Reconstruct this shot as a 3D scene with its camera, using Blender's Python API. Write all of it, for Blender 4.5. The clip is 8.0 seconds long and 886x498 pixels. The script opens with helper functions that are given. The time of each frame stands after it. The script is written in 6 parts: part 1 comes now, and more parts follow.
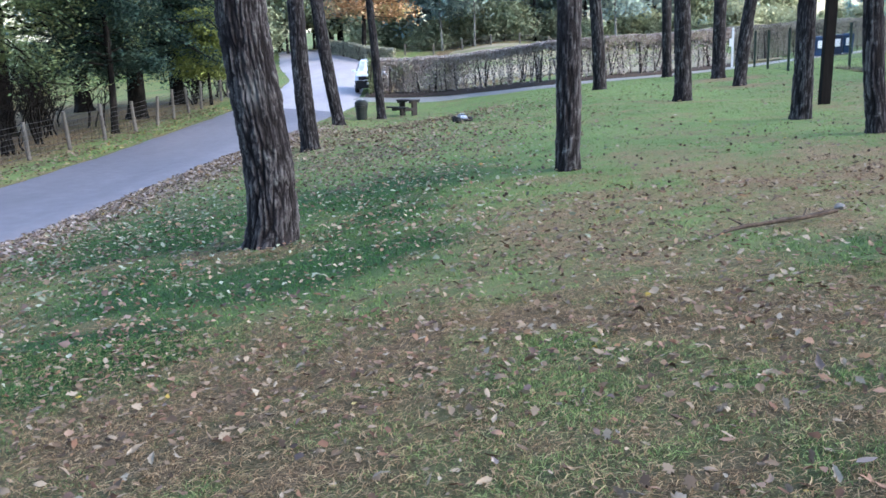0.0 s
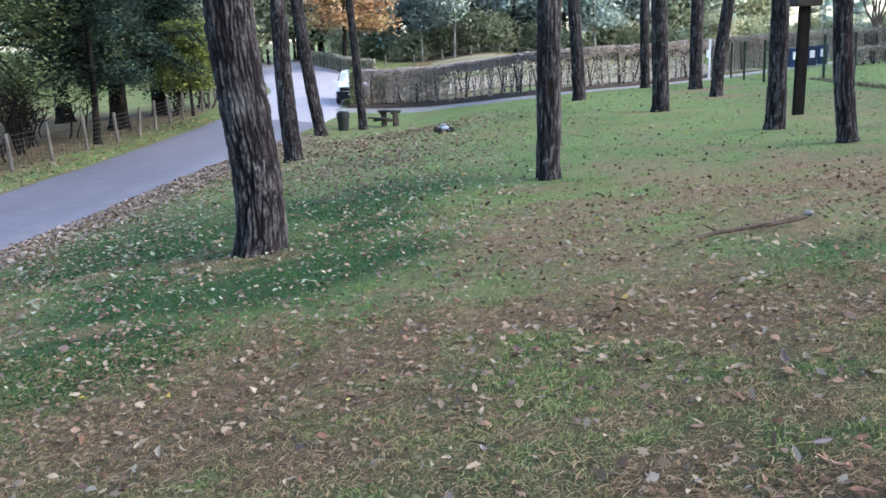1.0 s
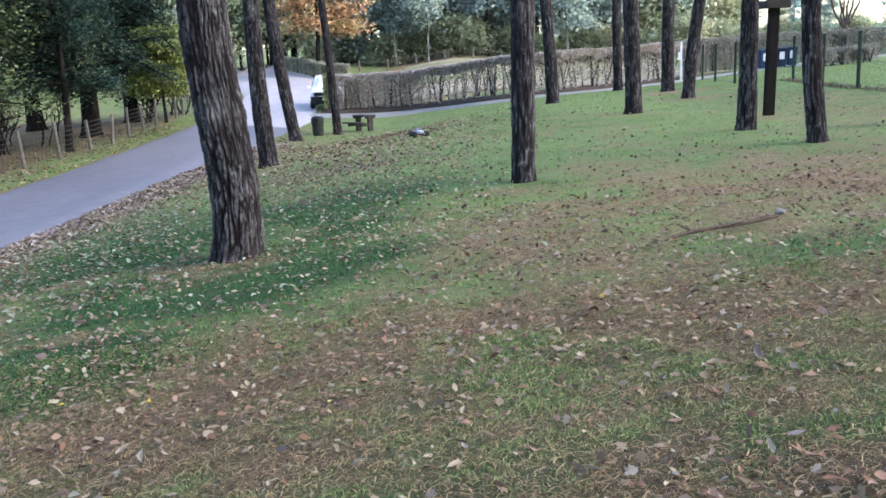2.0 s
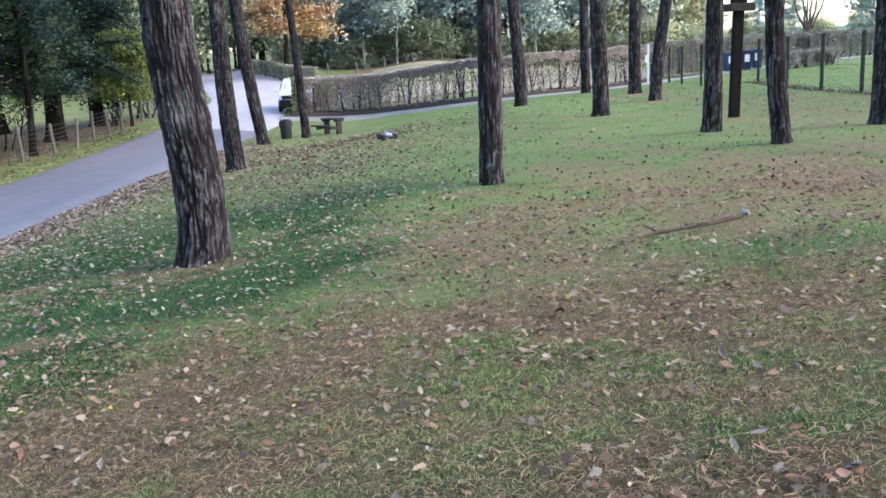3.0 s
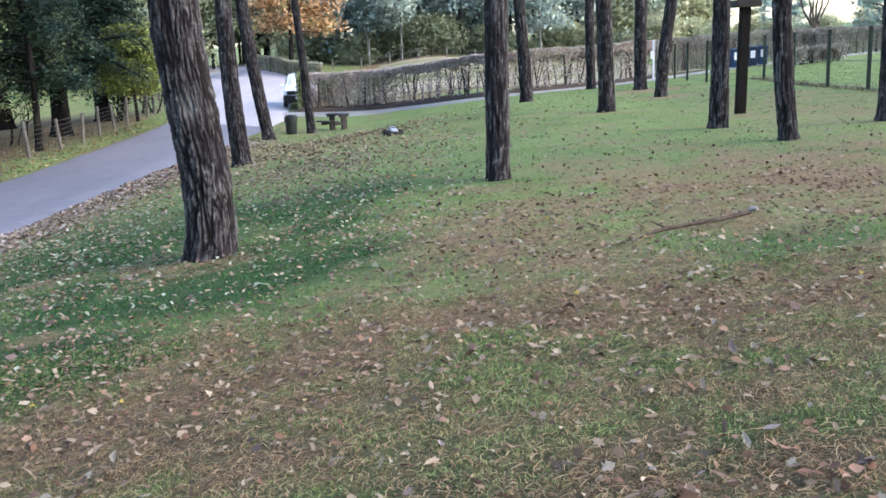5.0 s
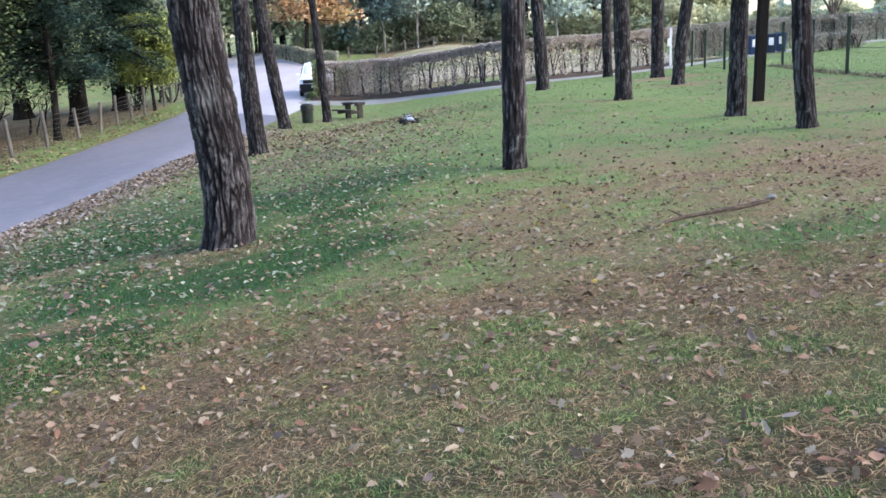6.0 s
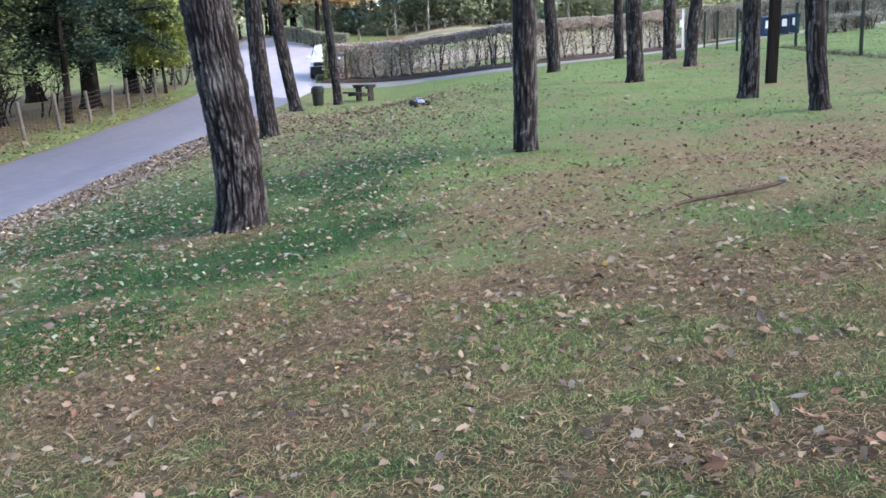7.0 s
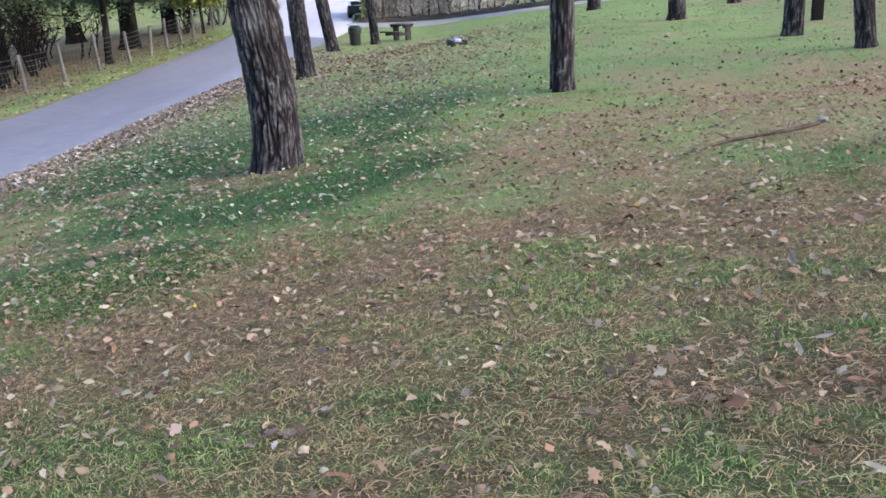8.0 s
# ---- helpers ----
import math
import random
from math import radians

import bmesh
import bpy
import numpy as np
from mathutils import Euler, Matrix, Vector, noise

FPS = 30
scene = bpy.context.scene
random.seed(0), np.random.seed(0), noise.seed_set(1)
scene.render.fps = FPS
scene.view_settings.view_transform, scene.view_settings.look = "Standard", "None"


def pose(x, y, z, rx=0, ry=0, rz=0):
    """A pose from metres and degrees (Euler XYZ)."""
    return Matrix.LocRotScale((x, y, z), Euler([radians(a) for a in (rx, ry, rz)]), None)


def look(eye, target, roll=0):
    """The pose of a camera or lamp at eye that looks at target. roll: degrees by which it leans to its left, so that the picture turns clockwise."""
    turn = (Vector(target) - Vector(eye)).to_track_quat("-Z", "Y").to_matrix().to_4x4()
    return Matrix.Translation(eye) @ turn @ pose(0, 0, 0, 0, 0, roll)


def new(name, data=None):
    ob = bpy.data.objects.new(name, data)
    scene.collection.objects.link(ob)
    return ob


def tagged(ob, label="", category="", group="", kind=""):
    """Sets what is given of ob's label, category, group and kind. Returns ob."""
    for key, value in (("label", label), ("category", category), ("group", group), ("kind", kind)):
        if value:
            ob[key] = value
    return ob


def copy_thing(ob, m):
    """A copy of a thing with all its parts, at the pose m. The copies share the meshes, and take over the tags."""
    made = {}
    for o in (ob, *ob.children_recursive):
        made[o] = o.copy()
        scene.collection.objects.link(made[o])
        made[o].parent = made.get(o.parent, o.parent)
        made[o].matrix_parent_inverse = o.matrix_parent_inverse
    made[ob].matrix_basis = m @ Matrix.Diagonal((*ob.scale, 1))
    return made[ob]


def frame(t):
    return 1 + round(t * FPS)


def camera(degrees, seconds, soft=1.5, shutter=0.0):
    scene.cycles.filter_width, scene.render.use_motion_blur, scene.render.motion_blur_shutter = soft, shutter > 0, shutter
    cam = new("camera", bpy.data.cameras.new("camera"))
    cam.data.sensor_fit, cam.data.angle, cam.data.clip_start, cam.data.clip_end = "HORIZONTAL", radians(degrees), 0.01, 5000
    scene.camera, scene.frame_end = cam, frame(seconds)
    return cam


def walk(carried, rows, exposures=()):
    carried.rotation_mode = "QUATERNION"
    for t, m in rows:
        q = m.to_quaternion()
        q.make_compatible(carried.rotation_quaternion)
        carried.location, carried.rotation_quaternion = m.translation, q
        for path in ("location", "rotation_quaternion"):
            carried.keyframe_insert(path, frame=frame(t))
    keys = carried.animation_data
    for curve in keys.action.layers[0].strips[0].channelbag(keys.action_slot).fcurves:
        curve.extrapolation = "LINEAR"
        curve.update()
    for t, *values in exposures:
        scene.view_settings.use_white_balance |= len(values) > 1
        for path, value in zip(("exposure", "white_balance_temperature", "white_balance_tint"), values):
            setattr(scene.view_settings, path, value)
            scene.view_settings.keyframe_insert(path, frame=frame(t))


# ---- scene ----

# ================= camera =================
cam = camera(49.9, 8.0, soft=1.6)
ROWS = [
    (0.0, -0.010, 0.316, 1.381, 76.89, 1.96, 5.51),
    (0.5, 0.043, 0.175, 1.414, 77.02, 1.93, 4.78),
    (1.0, -0.024, 0.036, 1.413, 77.47, 1.94, 4.33),
    (1.5, -0.040, -0.025, 1.414, 77.64, 2.21, 3.62),
    (3.0, -0.006, 0.010, 1.400, 77.76, 2.37, 0.93),
    (3.5, -0.000, 0.006, 1.398, 78.24, 2.38, 0.19),
    (4.0, 0.000, 0.000, 1.398, 78.30, 2.30, 0.00),
    (4.5, -0.021, -0.001, 1.399, 77.95, 2.24, 0.56),
    (6.0, -0.056, -0.022, 1.404, 76.88, 2.49, 2.11),
    (6.5, -0.060, -0.042, 1.406, 76.52, 2.54, 2.56),
    (7.0, -0.057, -0.051, 1.407, 75.87, 2.62, 2.74),
    (7.5, -0.050, -0.042, 1.404, 74.53, 2.80, 2.83),
    (8.0, -0.011, -0.088, 1.410, 72.45, 3.08, 5.00),
]
walk(cam, [(t, pose(x, y, z, rx, ry, rz)) for t, x, y, z, rx, ry, rz in ROWS], [(0.0, 2.28, 5930, 11), (0.5, 2.20, 6050, 11.5), (1.5, 2.26, 6240, 12.5), (4.0, 2.36, 6400, 13), (6.5, 2.38, 6450, 14), (8.0, 2.40, 6500, 15)])

# ================= world and sun =================
SUN_EL, SUN_AZ = 32.0, 105.0      # degrees; azimuth clockwise from +y
world = bpy.data.worlds.new("world")
scene.world = world
world.use_nodes = True
wt = world.node_tree
bg = wt.nodes["Background"]
sky = wt.nodes.new("ShaderNodeTexSky")
sky.sky_type = "NISHITA"
sky.sun_disc = False
sky.sun_elevation = radians(SUN_EL)
sky.sun_rotation = radians(SUN_AZ)
sky.dust_density = 1.2
sky.air_density = 1.0
wt.links.new(sky.outputs[0], bg.inputs[0])
bg.inputs[1].default_value = 0.15
sun = new("sun", bpy.data.lights.new("sun", "SUN"))
sun.data.energy = 0.65
sun.data.angle = radians(28)
sun.data.color = (1.0, 0.95, 0.89)
_d = Vector((math.sin(radians(SUN_AZ)) * math.cos(radians(SUN_EL)), math.cos(radians(SUN_AZ)) * math.cos(radians(SUN_EL)), math.sin(radians(SUN_EL))))
sun.matrix_world = look(_d * 60, (0, 0, 0))



# ================= small tools =================
def lattice(ix, iy, seed):
    h = (ix.astype(np.int64) * 374761393 + iy.astype(np.int64) * 668265263 + seed * 974634777) & 0x7FFFFFFF
    h = ((h ^ (h >> 13)) * 1274126177) & 0x7FFFFFFF
    return ((h ^ (h >> 16)) & 0xFFFF) / 65535.0


def vnoise(x, y, seed=0):
    """Smooth value noise, 0 to 1."""
    x, y = np.asarray(x, float), np.asarray(y, float)
    ix, iy = np.floor(x), np.floor(y)
    fx, fy = x - ix, y - iy
    fx, fy = fx * fx * (3 - 2 * fx), fy * fy * (3 - 2 * fy)
    a, b = lattice(ix, iy, seed), lattice(ix + 1, iy, seed)
    c, d = lattice(ix, iy + 1, seed), lattice(ix + 1, iy + 1, seed)
    return (a * (1 - fx) + b * fx) * (1 - fy) + (c * (1 - fx) + d * fx) * fy


def fbm(x, y, seed=0, octaves=3):
    out, amp, tot = 0.0, 1.0, 0.0
    for o in range(octaves):
        out = out + amp * vnoise(x * 2 ** o, y * 2 ** o, seed + o)
        tot += amp
        amp *= 0.5
    return out / tot


def ground_z(x, y):
    """The lie of the land: a slope up to the right, a dip towards the path, a gentle rise behind."""
    x, y = np.asarray(x, float), np.asarray(y, float)
    u, u2, v = np.tanh(x / 17), np.tanh(x / 6), np.tanh(y / 54)
    c = np.exp(-((x + 9) / 6) ** 2)
    z = 1.5639 * u + 0.222 * u2 - 3.7657 * v + 7.5454 * v * v - 5.5265 * v ** 3 + 1.9395 * u * v - 2.867 * u2 * v
    z = z - 0.6607 * u * u + 0.3215 * u * u * v + 0.1283 * u2 * v * v - 2.0779 * c * v + 1.0005 * c * v * v
    z = z - 1.2581 * np.exp(-((x + 4) / 5) ** 2 - ((y - 44) / 16) ** 2)
    q = np.clip((y - 56) / 54, 0, 1)
    side = 0.2 + 0.2 / (1 + np.exp(np.clip((x + 11) / 1.6, -40, 40))) + 0.6 / (1 + np.exp(np.clip((x - 9) / 3, -40, 40)))
    return z + 2.0 * side * q * q * (3 - 2 * q)


def gz(x, y):
    return float(ground_z(x, y))


def road_left(y):
    return np.interp(y, (-40, 27, 38, 43, 53, 64, 80, 104, 140), (-12.4, -12.75, -13.2, -13.6, -14.6, -16.6, -21.7, -28.1, -38))


def road_right(y):
    return np.interp(y, (-40, 17, 25, 43, 47, 49.2, 52.5, 62, 81, 90, 104, 140), (-8.3, -8.4, -8.7, -9.0, -9.0, -9.3, -9.7, -11.2, -14.9, -18.0, -23.5, -34))


def path_low(x):
    return np.interp(x, (-9.6, -5.6, -3.3, -1.3, 1, 3.5, 6, 9, 13, 20, 40), (49.4, 49.2, 49.1, 47.1, 44.6, 45.2, 46.9, 49.1, 52.2, 57, 72))


def path_width(x):
    return np.interp(x, (-9.6, -5.6, -3.3, 1, 9, 40), (2.0, 2.2, 1.3, 2.1, 2.1, 2.6))


def hedge_y(x):
    return np.interp(x, (-9.6, -7.5, -5.6, -1.3, 1, 3.5, 6, 9, 13), (52.2, 52.5, 52.6, 50.1, 47.7, 48.3, 49.9, 52.1, 55.4))


# turf that is greener than the rest: x, y, half-widths, amount
GREEN_PATCHES = (
    (-2.8, 7.75, 1.3, 0.55, 0.75), (-1.7, 8.7, 1.0, 0.9, 0.75), (-4.7, 11.4, 1.1, 1.3, 0.55), (-6.2, 14.6, 1.5, 2.2, 0.5), (-2.7, 13.0, 1.4, 1.6, 0.7),
    (-1.2, 14.3, 1.4, 1.4, 0.55), (-3.5, 6.3, 1.0, 0.6, 0.9), (-2.9, 5.8, 0.9, 0.45, 0.7), (2.35, 7.2, 0.75, 0.45, 0.55), (-1.0, 6.4, 0.35, 0.3, 0.3),
    (1.55, 4.5, 0.7, 0.4, 0.38), (1.25, 3.65, 0.35, 0.22, 0.45), (-0.5, 3.2, 0.35, 0.3, 0.5), (-1.8, 3.1, 0.5, 0.3, 0.35), (0.25, 16.2, 1.6, 1.4, 0.25), (-5.2, 12.4, 2.0, 2.6, 0.25),
    (0.45, 5.1, 0.35, 0.25, 0.3), (-3.6, 9.0, 1.2, 0.9, 0.35), (-1.7, 10.8, 0.9, 1.4, 0.5),
)
# worn, straw-brown turf
STRAW_PATCHES = (
    (0.35, 8.5, 0.65, 1.5, 0.55), (-0.35, 8.9, 0.5, 0.8, 0.3), (2.7, 10.7, 1.7, 1.1, 0.7), (1.35, 5.8, 0.85, 0.42, 0.7), (-1.8, 5.9, 0.9, 0.35, 0.22), (-1.5, 4.75, 1.0, 0.5, 0.35),
    (-3.7, 7.05, 0.45, 0.22, 0.9), (-4.95, 10.0, 0.4, 0.28, 0.95), (0.1, 5.8, 0.6, 0.35, 0.5), (0.85, 2.95, 0.55, 0.35, 0.75), (-3.1, 9.55, 0.75, 0.28, 0.9), (-0.9, 6.9, 0.5, 0.9, 0.22),
    (3.6, 12.6, 1.5, 1.0, 0.45), (4.6, 10.0, 1.2, 1.2, 0.4), (6.3, 14.2, 1.6, 1.3, 0.6), (7.0, 20.5, 1.6, 2.6, 0.5), (9.2, 27.0, 2.4, 5.0, 0.6), (7.2, 39.0, 1.8, 1.7, 1.6), (6.7, 33.0, 1.3, 1.2, 1.3), (4.0, 26.8, 0.9, 0.8, 0.7),
)


def cover(x, y):
    """How green the turf is, 0 (straw and bare) to 1."""
    c = 0.53 - 0.05 / (1 + np.exp(np.clip((y - 4.4) / 0.4, -60, 60))) + 0.38 / (1 + np.exp(np.clip(-(y - 13.0 - 0.15 * np.abs(x)) / 1.0, -60, 60))) * (1 / (1 + np.exp(np.clip(-(x + 4.5) / 1.2, -60, 60)))) + 0.25 / (1 + np.exp(np.clip(-(y - 30) / 4, -60, 60)))
    c = c + 0.16 / (1 + np.exp(np.clip((x + 1.4) / 0.8, -40, 40))) * np.exp(-((y - 11.5) / 5.0) ** 4)
    wx, wy = x + 0.7 * (fbm(x * 1.1, y * 1.1, 23) - 0.5), y + 0.9 * (fbm(x * 1.1, y * 1.1, 24) - 0.5)
    for px, py, rx, ry, a in GREEN_PATCHES:
        c = c + 0.75 * a * np.exp(-((wx - px) / rx) ** 2 - ((wy - py) / ry) ** 2)
    for px, py, rx, ry, a in STRAW_PATCHES:
        c = c - (0.68 if py > 7 else 0.5) * a * np.exp(-((wx - px) / rx) ** 2 - ((wy - py) / ry) ** 2)
    c = c + 0.9 * (fbm(x * 1.3, y * 1.3, 3) - 0.5) + 1.3 * (fbm(x * 4.4, y * 4.4, 9) - 0.5)
    c = c + 0.5 * (y > 12) * (fbm(x * 0.35, y * 0.22, 73) - 0.62)
    c = c - 0.75 * (y > 53.5) * (x > -9.5) * (x < 13)
    c = c - (0.65 + 0.6 * fbm(x * 0.4, y * 0.4, 17)) * np.exp(-((x + 25.5) / 10.2) ** 6) * (y > 5) / (1 + np.exp(np.clip((y - 49 - 14 * (fbm(x * 0.25, y * 0.12, 18) - 0.5)) / 3.0, -60, 60)))
    c = c - 0.4 * np.exp(-((x - road_left(y) + 0.1) / 0.25) ** 2) + 1.1 * np.exp(-((x - road_left(y) + 0.75) / 0.5) ** 2)
    edge = np.exp(-((x - road_right(y) - 0.4) / 0.9) ** 2)
    edge = edge / (1 + np.exp(np.clip((y - 33) / 1.5, -60, 60)))
    return np.clip(c - 0.7 * edge, 0, 1)


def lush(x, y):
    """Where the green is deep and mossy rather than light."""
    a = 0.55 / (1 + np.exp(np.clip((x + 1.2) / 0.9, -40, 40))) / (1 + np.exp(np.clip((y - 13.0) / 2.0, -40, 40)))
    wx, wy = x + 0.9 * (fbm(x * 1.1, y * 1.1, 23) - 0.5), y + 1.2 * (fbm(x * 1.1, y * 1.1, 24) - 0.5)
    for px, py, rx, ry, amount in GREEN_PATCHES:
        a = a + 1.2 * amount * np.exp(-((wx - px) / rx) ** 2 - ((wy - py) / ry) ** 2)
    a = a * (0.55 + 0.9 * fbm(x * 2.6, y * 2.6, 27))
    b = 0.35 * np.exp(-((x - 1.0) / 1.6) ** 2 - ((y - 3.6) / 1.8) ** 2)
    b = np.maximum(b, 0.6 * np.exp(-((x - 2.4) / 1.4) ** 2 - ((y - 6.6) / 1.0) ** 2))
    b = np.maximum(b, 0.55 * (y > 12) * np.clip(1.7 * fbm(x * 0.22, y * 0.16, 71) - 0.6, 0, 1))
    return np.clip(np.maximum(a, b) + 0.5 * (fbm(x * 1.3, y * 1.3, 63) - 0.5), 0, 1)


def np_mesh(name, verts, faces, mats=(), attrs=None, smooth=False):
    """A mesh from arrays; faces all have the same number of corners. attrs: name -> value per vertex."""
    verts, faces = np.asarray(verts, np.float32), np.asarray(faces, np.int32)
    me = bpy.data.meshes.new(name)
    n, k = faces.shape
    me.vertices.add(len(verts))
    me.vertices.foreach_set("co", verts.ravel())
    me.loops.add(n * k)
    me.loops.foreach_set("vertex_index", faces.ravel())
    me.polygons.add(n)
    me.polygons.foreach_set("loop_start", np.arange(0, n * k, k, dtype=np.int32))
    me.polygons.foreach_set("use_smooth", np.full(n, smooth))
    me.update(calc_edges=True)
    for key, val in (attrs or {}).items():
        at = me.attributes.new(key, "FLOAT", "POINT")
        at.data.foreach_set("value", np.asarray(val, np.float32))
    for m in mats:
        me.materials.append(m)
    return me


def part(name, data, material, parent=None, label="", m=None, kind=""):
    """Links a bmesh or a mesh as one object, under a thing or a part."""
    if isinstance(data, bmesh.types.BMesh):
        me = bpy.data.meshes.new(name)
        data.to_mesh(me)
        data.free()
        me.materials.append(material)
    else:
        me = data
        if material is not None and not me.materials:
            me.materials.append(material)
    ob = new(name, me)
    if parent is not None:
        ob.parent = parent
    if m is not None:
        ob.matrix_basis = m
    if label or kind:
        tagged(ob, label, kind=kind)
    return ob


def thing(name, x, y, label, category, group="", rz=0.0, dz=0.0, kind=""):
    ob = new(name)
    ob.matrix_basis = pose(x, y, gz(x, y) + dz, 0, 0, rz)
    return tagged(ob, label, category, group, kind)


def box(bm, size, centre=(0, 0, 0), bevel=0.0, rot=None):
    geo = bmesh.ops.create_cube(bm, size=1)["verts"]
    m = Matrix.Translation(centre) @ (rot.to_4x4() if rot is not None else Matrix.Identity(4)) @ Matrix.Diagonal((*size, 1))
    bmesh.ops.transform(bm, matrix=m, verts=geo)
    if bevel:
        edges = list({e for v in geo for e in v.link_edges})
        bmesh.ops.bevel(bm, geom=edges, offset=bevel, segments=2, affect="EDGES", profile=0.6)


def rod(bm, a, b, r0, r1=None, seg=10):
    a, b = Vector(a), Vector(b)
    d = b - a
    geo = bmesh.ops.create_cone(bm, cap_ends=True, segments=seg, radius1=r0, radius2=r0 if r1 is None else r1, depth=d.length)["verts"]
    bmesh.ops.transform(bm, matrix=Matrix.Translation((a + b) / 2) @ d.to_track_quat("Z", "Y").to_matrix().to_4x4(), verts=geo)


def lathe(bm, profile, seg=24, axis="Z"):
    """Turns a profile of (radius, height) round the axis."""
    rings = []
    for r, h in profile:
        ring = []
        for i in range(seg):
            a = 2 * math.pi * i / seg
            p = (r * math.cos(a), r * math.sin(a), h) if axis == "Z" else (h, r * math.cos(a), r * math.sin(a))
            ring.append(bm.verts.new(p))
        rings.append(ring)
    for lo, hi in zip(rings, rings[1:]):
        for i in range(seg):
            bm.faces.new((lo[i], lo[(i + 1) % seg], hi[(i + 1) % seg], hi[i]))
    bm.faces.new(rings[0][::-1])
    bm.faces.new(rings[-1])
    bmesh.ops.recalc_face_normals(bm, faces=bm.faces)


def tubes(paths, radii, seg=5):
    """Many tapered tubes: paths (n, k, 3), radii (n, k). Returns verts, quads."""
    paths, radii = np.asarray(paths, float), np.asarray(radii, float)
    n, k, _ = paths.shape
    tan = np.gradient(paths, axis=1)
    tan /= np.linalg.norm(tan, axis=2, keepdims=True) + 1e-9
    ref = np.where(np.abs(tan[..., 2:3]) < 0.9, np.array([0, 0, 1.0]), np.array([1.0, 0, 0]))
    s = np.cross(tan, ref)
    s /= np.linalg.norm(s, axis=2, keepdims=True) + 1e-9
    t = np.cross(tan, s)
    ang = 2 * np.pi * np.arange(seg) / seg
    ring = paths[:, :, None, :] + radii[:, :, None, None] * (np.cos(ang)[None, None, :, None] * s[:, :, None, :] + np.sin(ang)[None, None, :, None] * t[:, :, None, :])
    idx = np.arange(n * k * seg).reshape(n, k, seg)
    a, b = idx[:, :-1], idx[:, 1:]
    f = np.stack([a, np.roll(a, -1, 2), np.roll(b, -1, 2), b], -1).reshape(-1, 4)
    return ring.reshape(-1, 3), f


def each_tube(name, paths, radii, material, parent, seg=6, ridge=0.45):
    """Every tube as a part of its own."""
    for p, q in zip(paths, radii):
        v, f = tubes(p[None], q[None], seg)
        part(name, np_mesh(name, v, f, (), {"ridge": np.full(len(v), ridge)}, True), material, parent)


def soften(me, normals, per=4):
    """Shading normals that follow the clump instead of the single spray."""
    v = np.repeat(normals / (np.linalg.norm(normals, axis=1, keepdims=True) + 1e-9), per, 0)
    me.polygons.foreach_set("use_smooth", np.full(len(me.polygons), True))
    me.normals_split_custom_set_from_vertices(v.tolist())
    return me


def cards(centres, size, seed, flat=0.0, aspect=0.5):
    """Small bent leaf sprays (two triangles each) at the given places. flat: how much they lie level."""
    r = np.random.default_rng(seed)
    n = len(centres)
    a = r.normal(size=(n, 3))
    a[:, 2] *= 1 - flat
    a /= np.linalg.norm(a, axis=1, keepdims=True) + 1e-9
    b = r.normal(size=(n, 3))
    b[:, 2] *= 1 - flat
    b -= (b * a).sum(1, keepdims=True) * a
    b /= np.linalg.norm(b, axis=1, keepdims=True) + 1e-9
    s = (size * r.uniform(0.6, 1.4, n))[:, None]
    nrm = np.cross(a, b) * s * 0.18
    v = np.stack([centres - a * s, centres - b * s * aspect + nrm, centres + a * s, centres + b * s * aspect + nrm], 1).reshape(-1, 3)
    i = np.arange(n)[:, None] * 4
    f = np.concatenate([i + [0, 1, 2], i + [0, 2, 3]], 0)
    return v, f


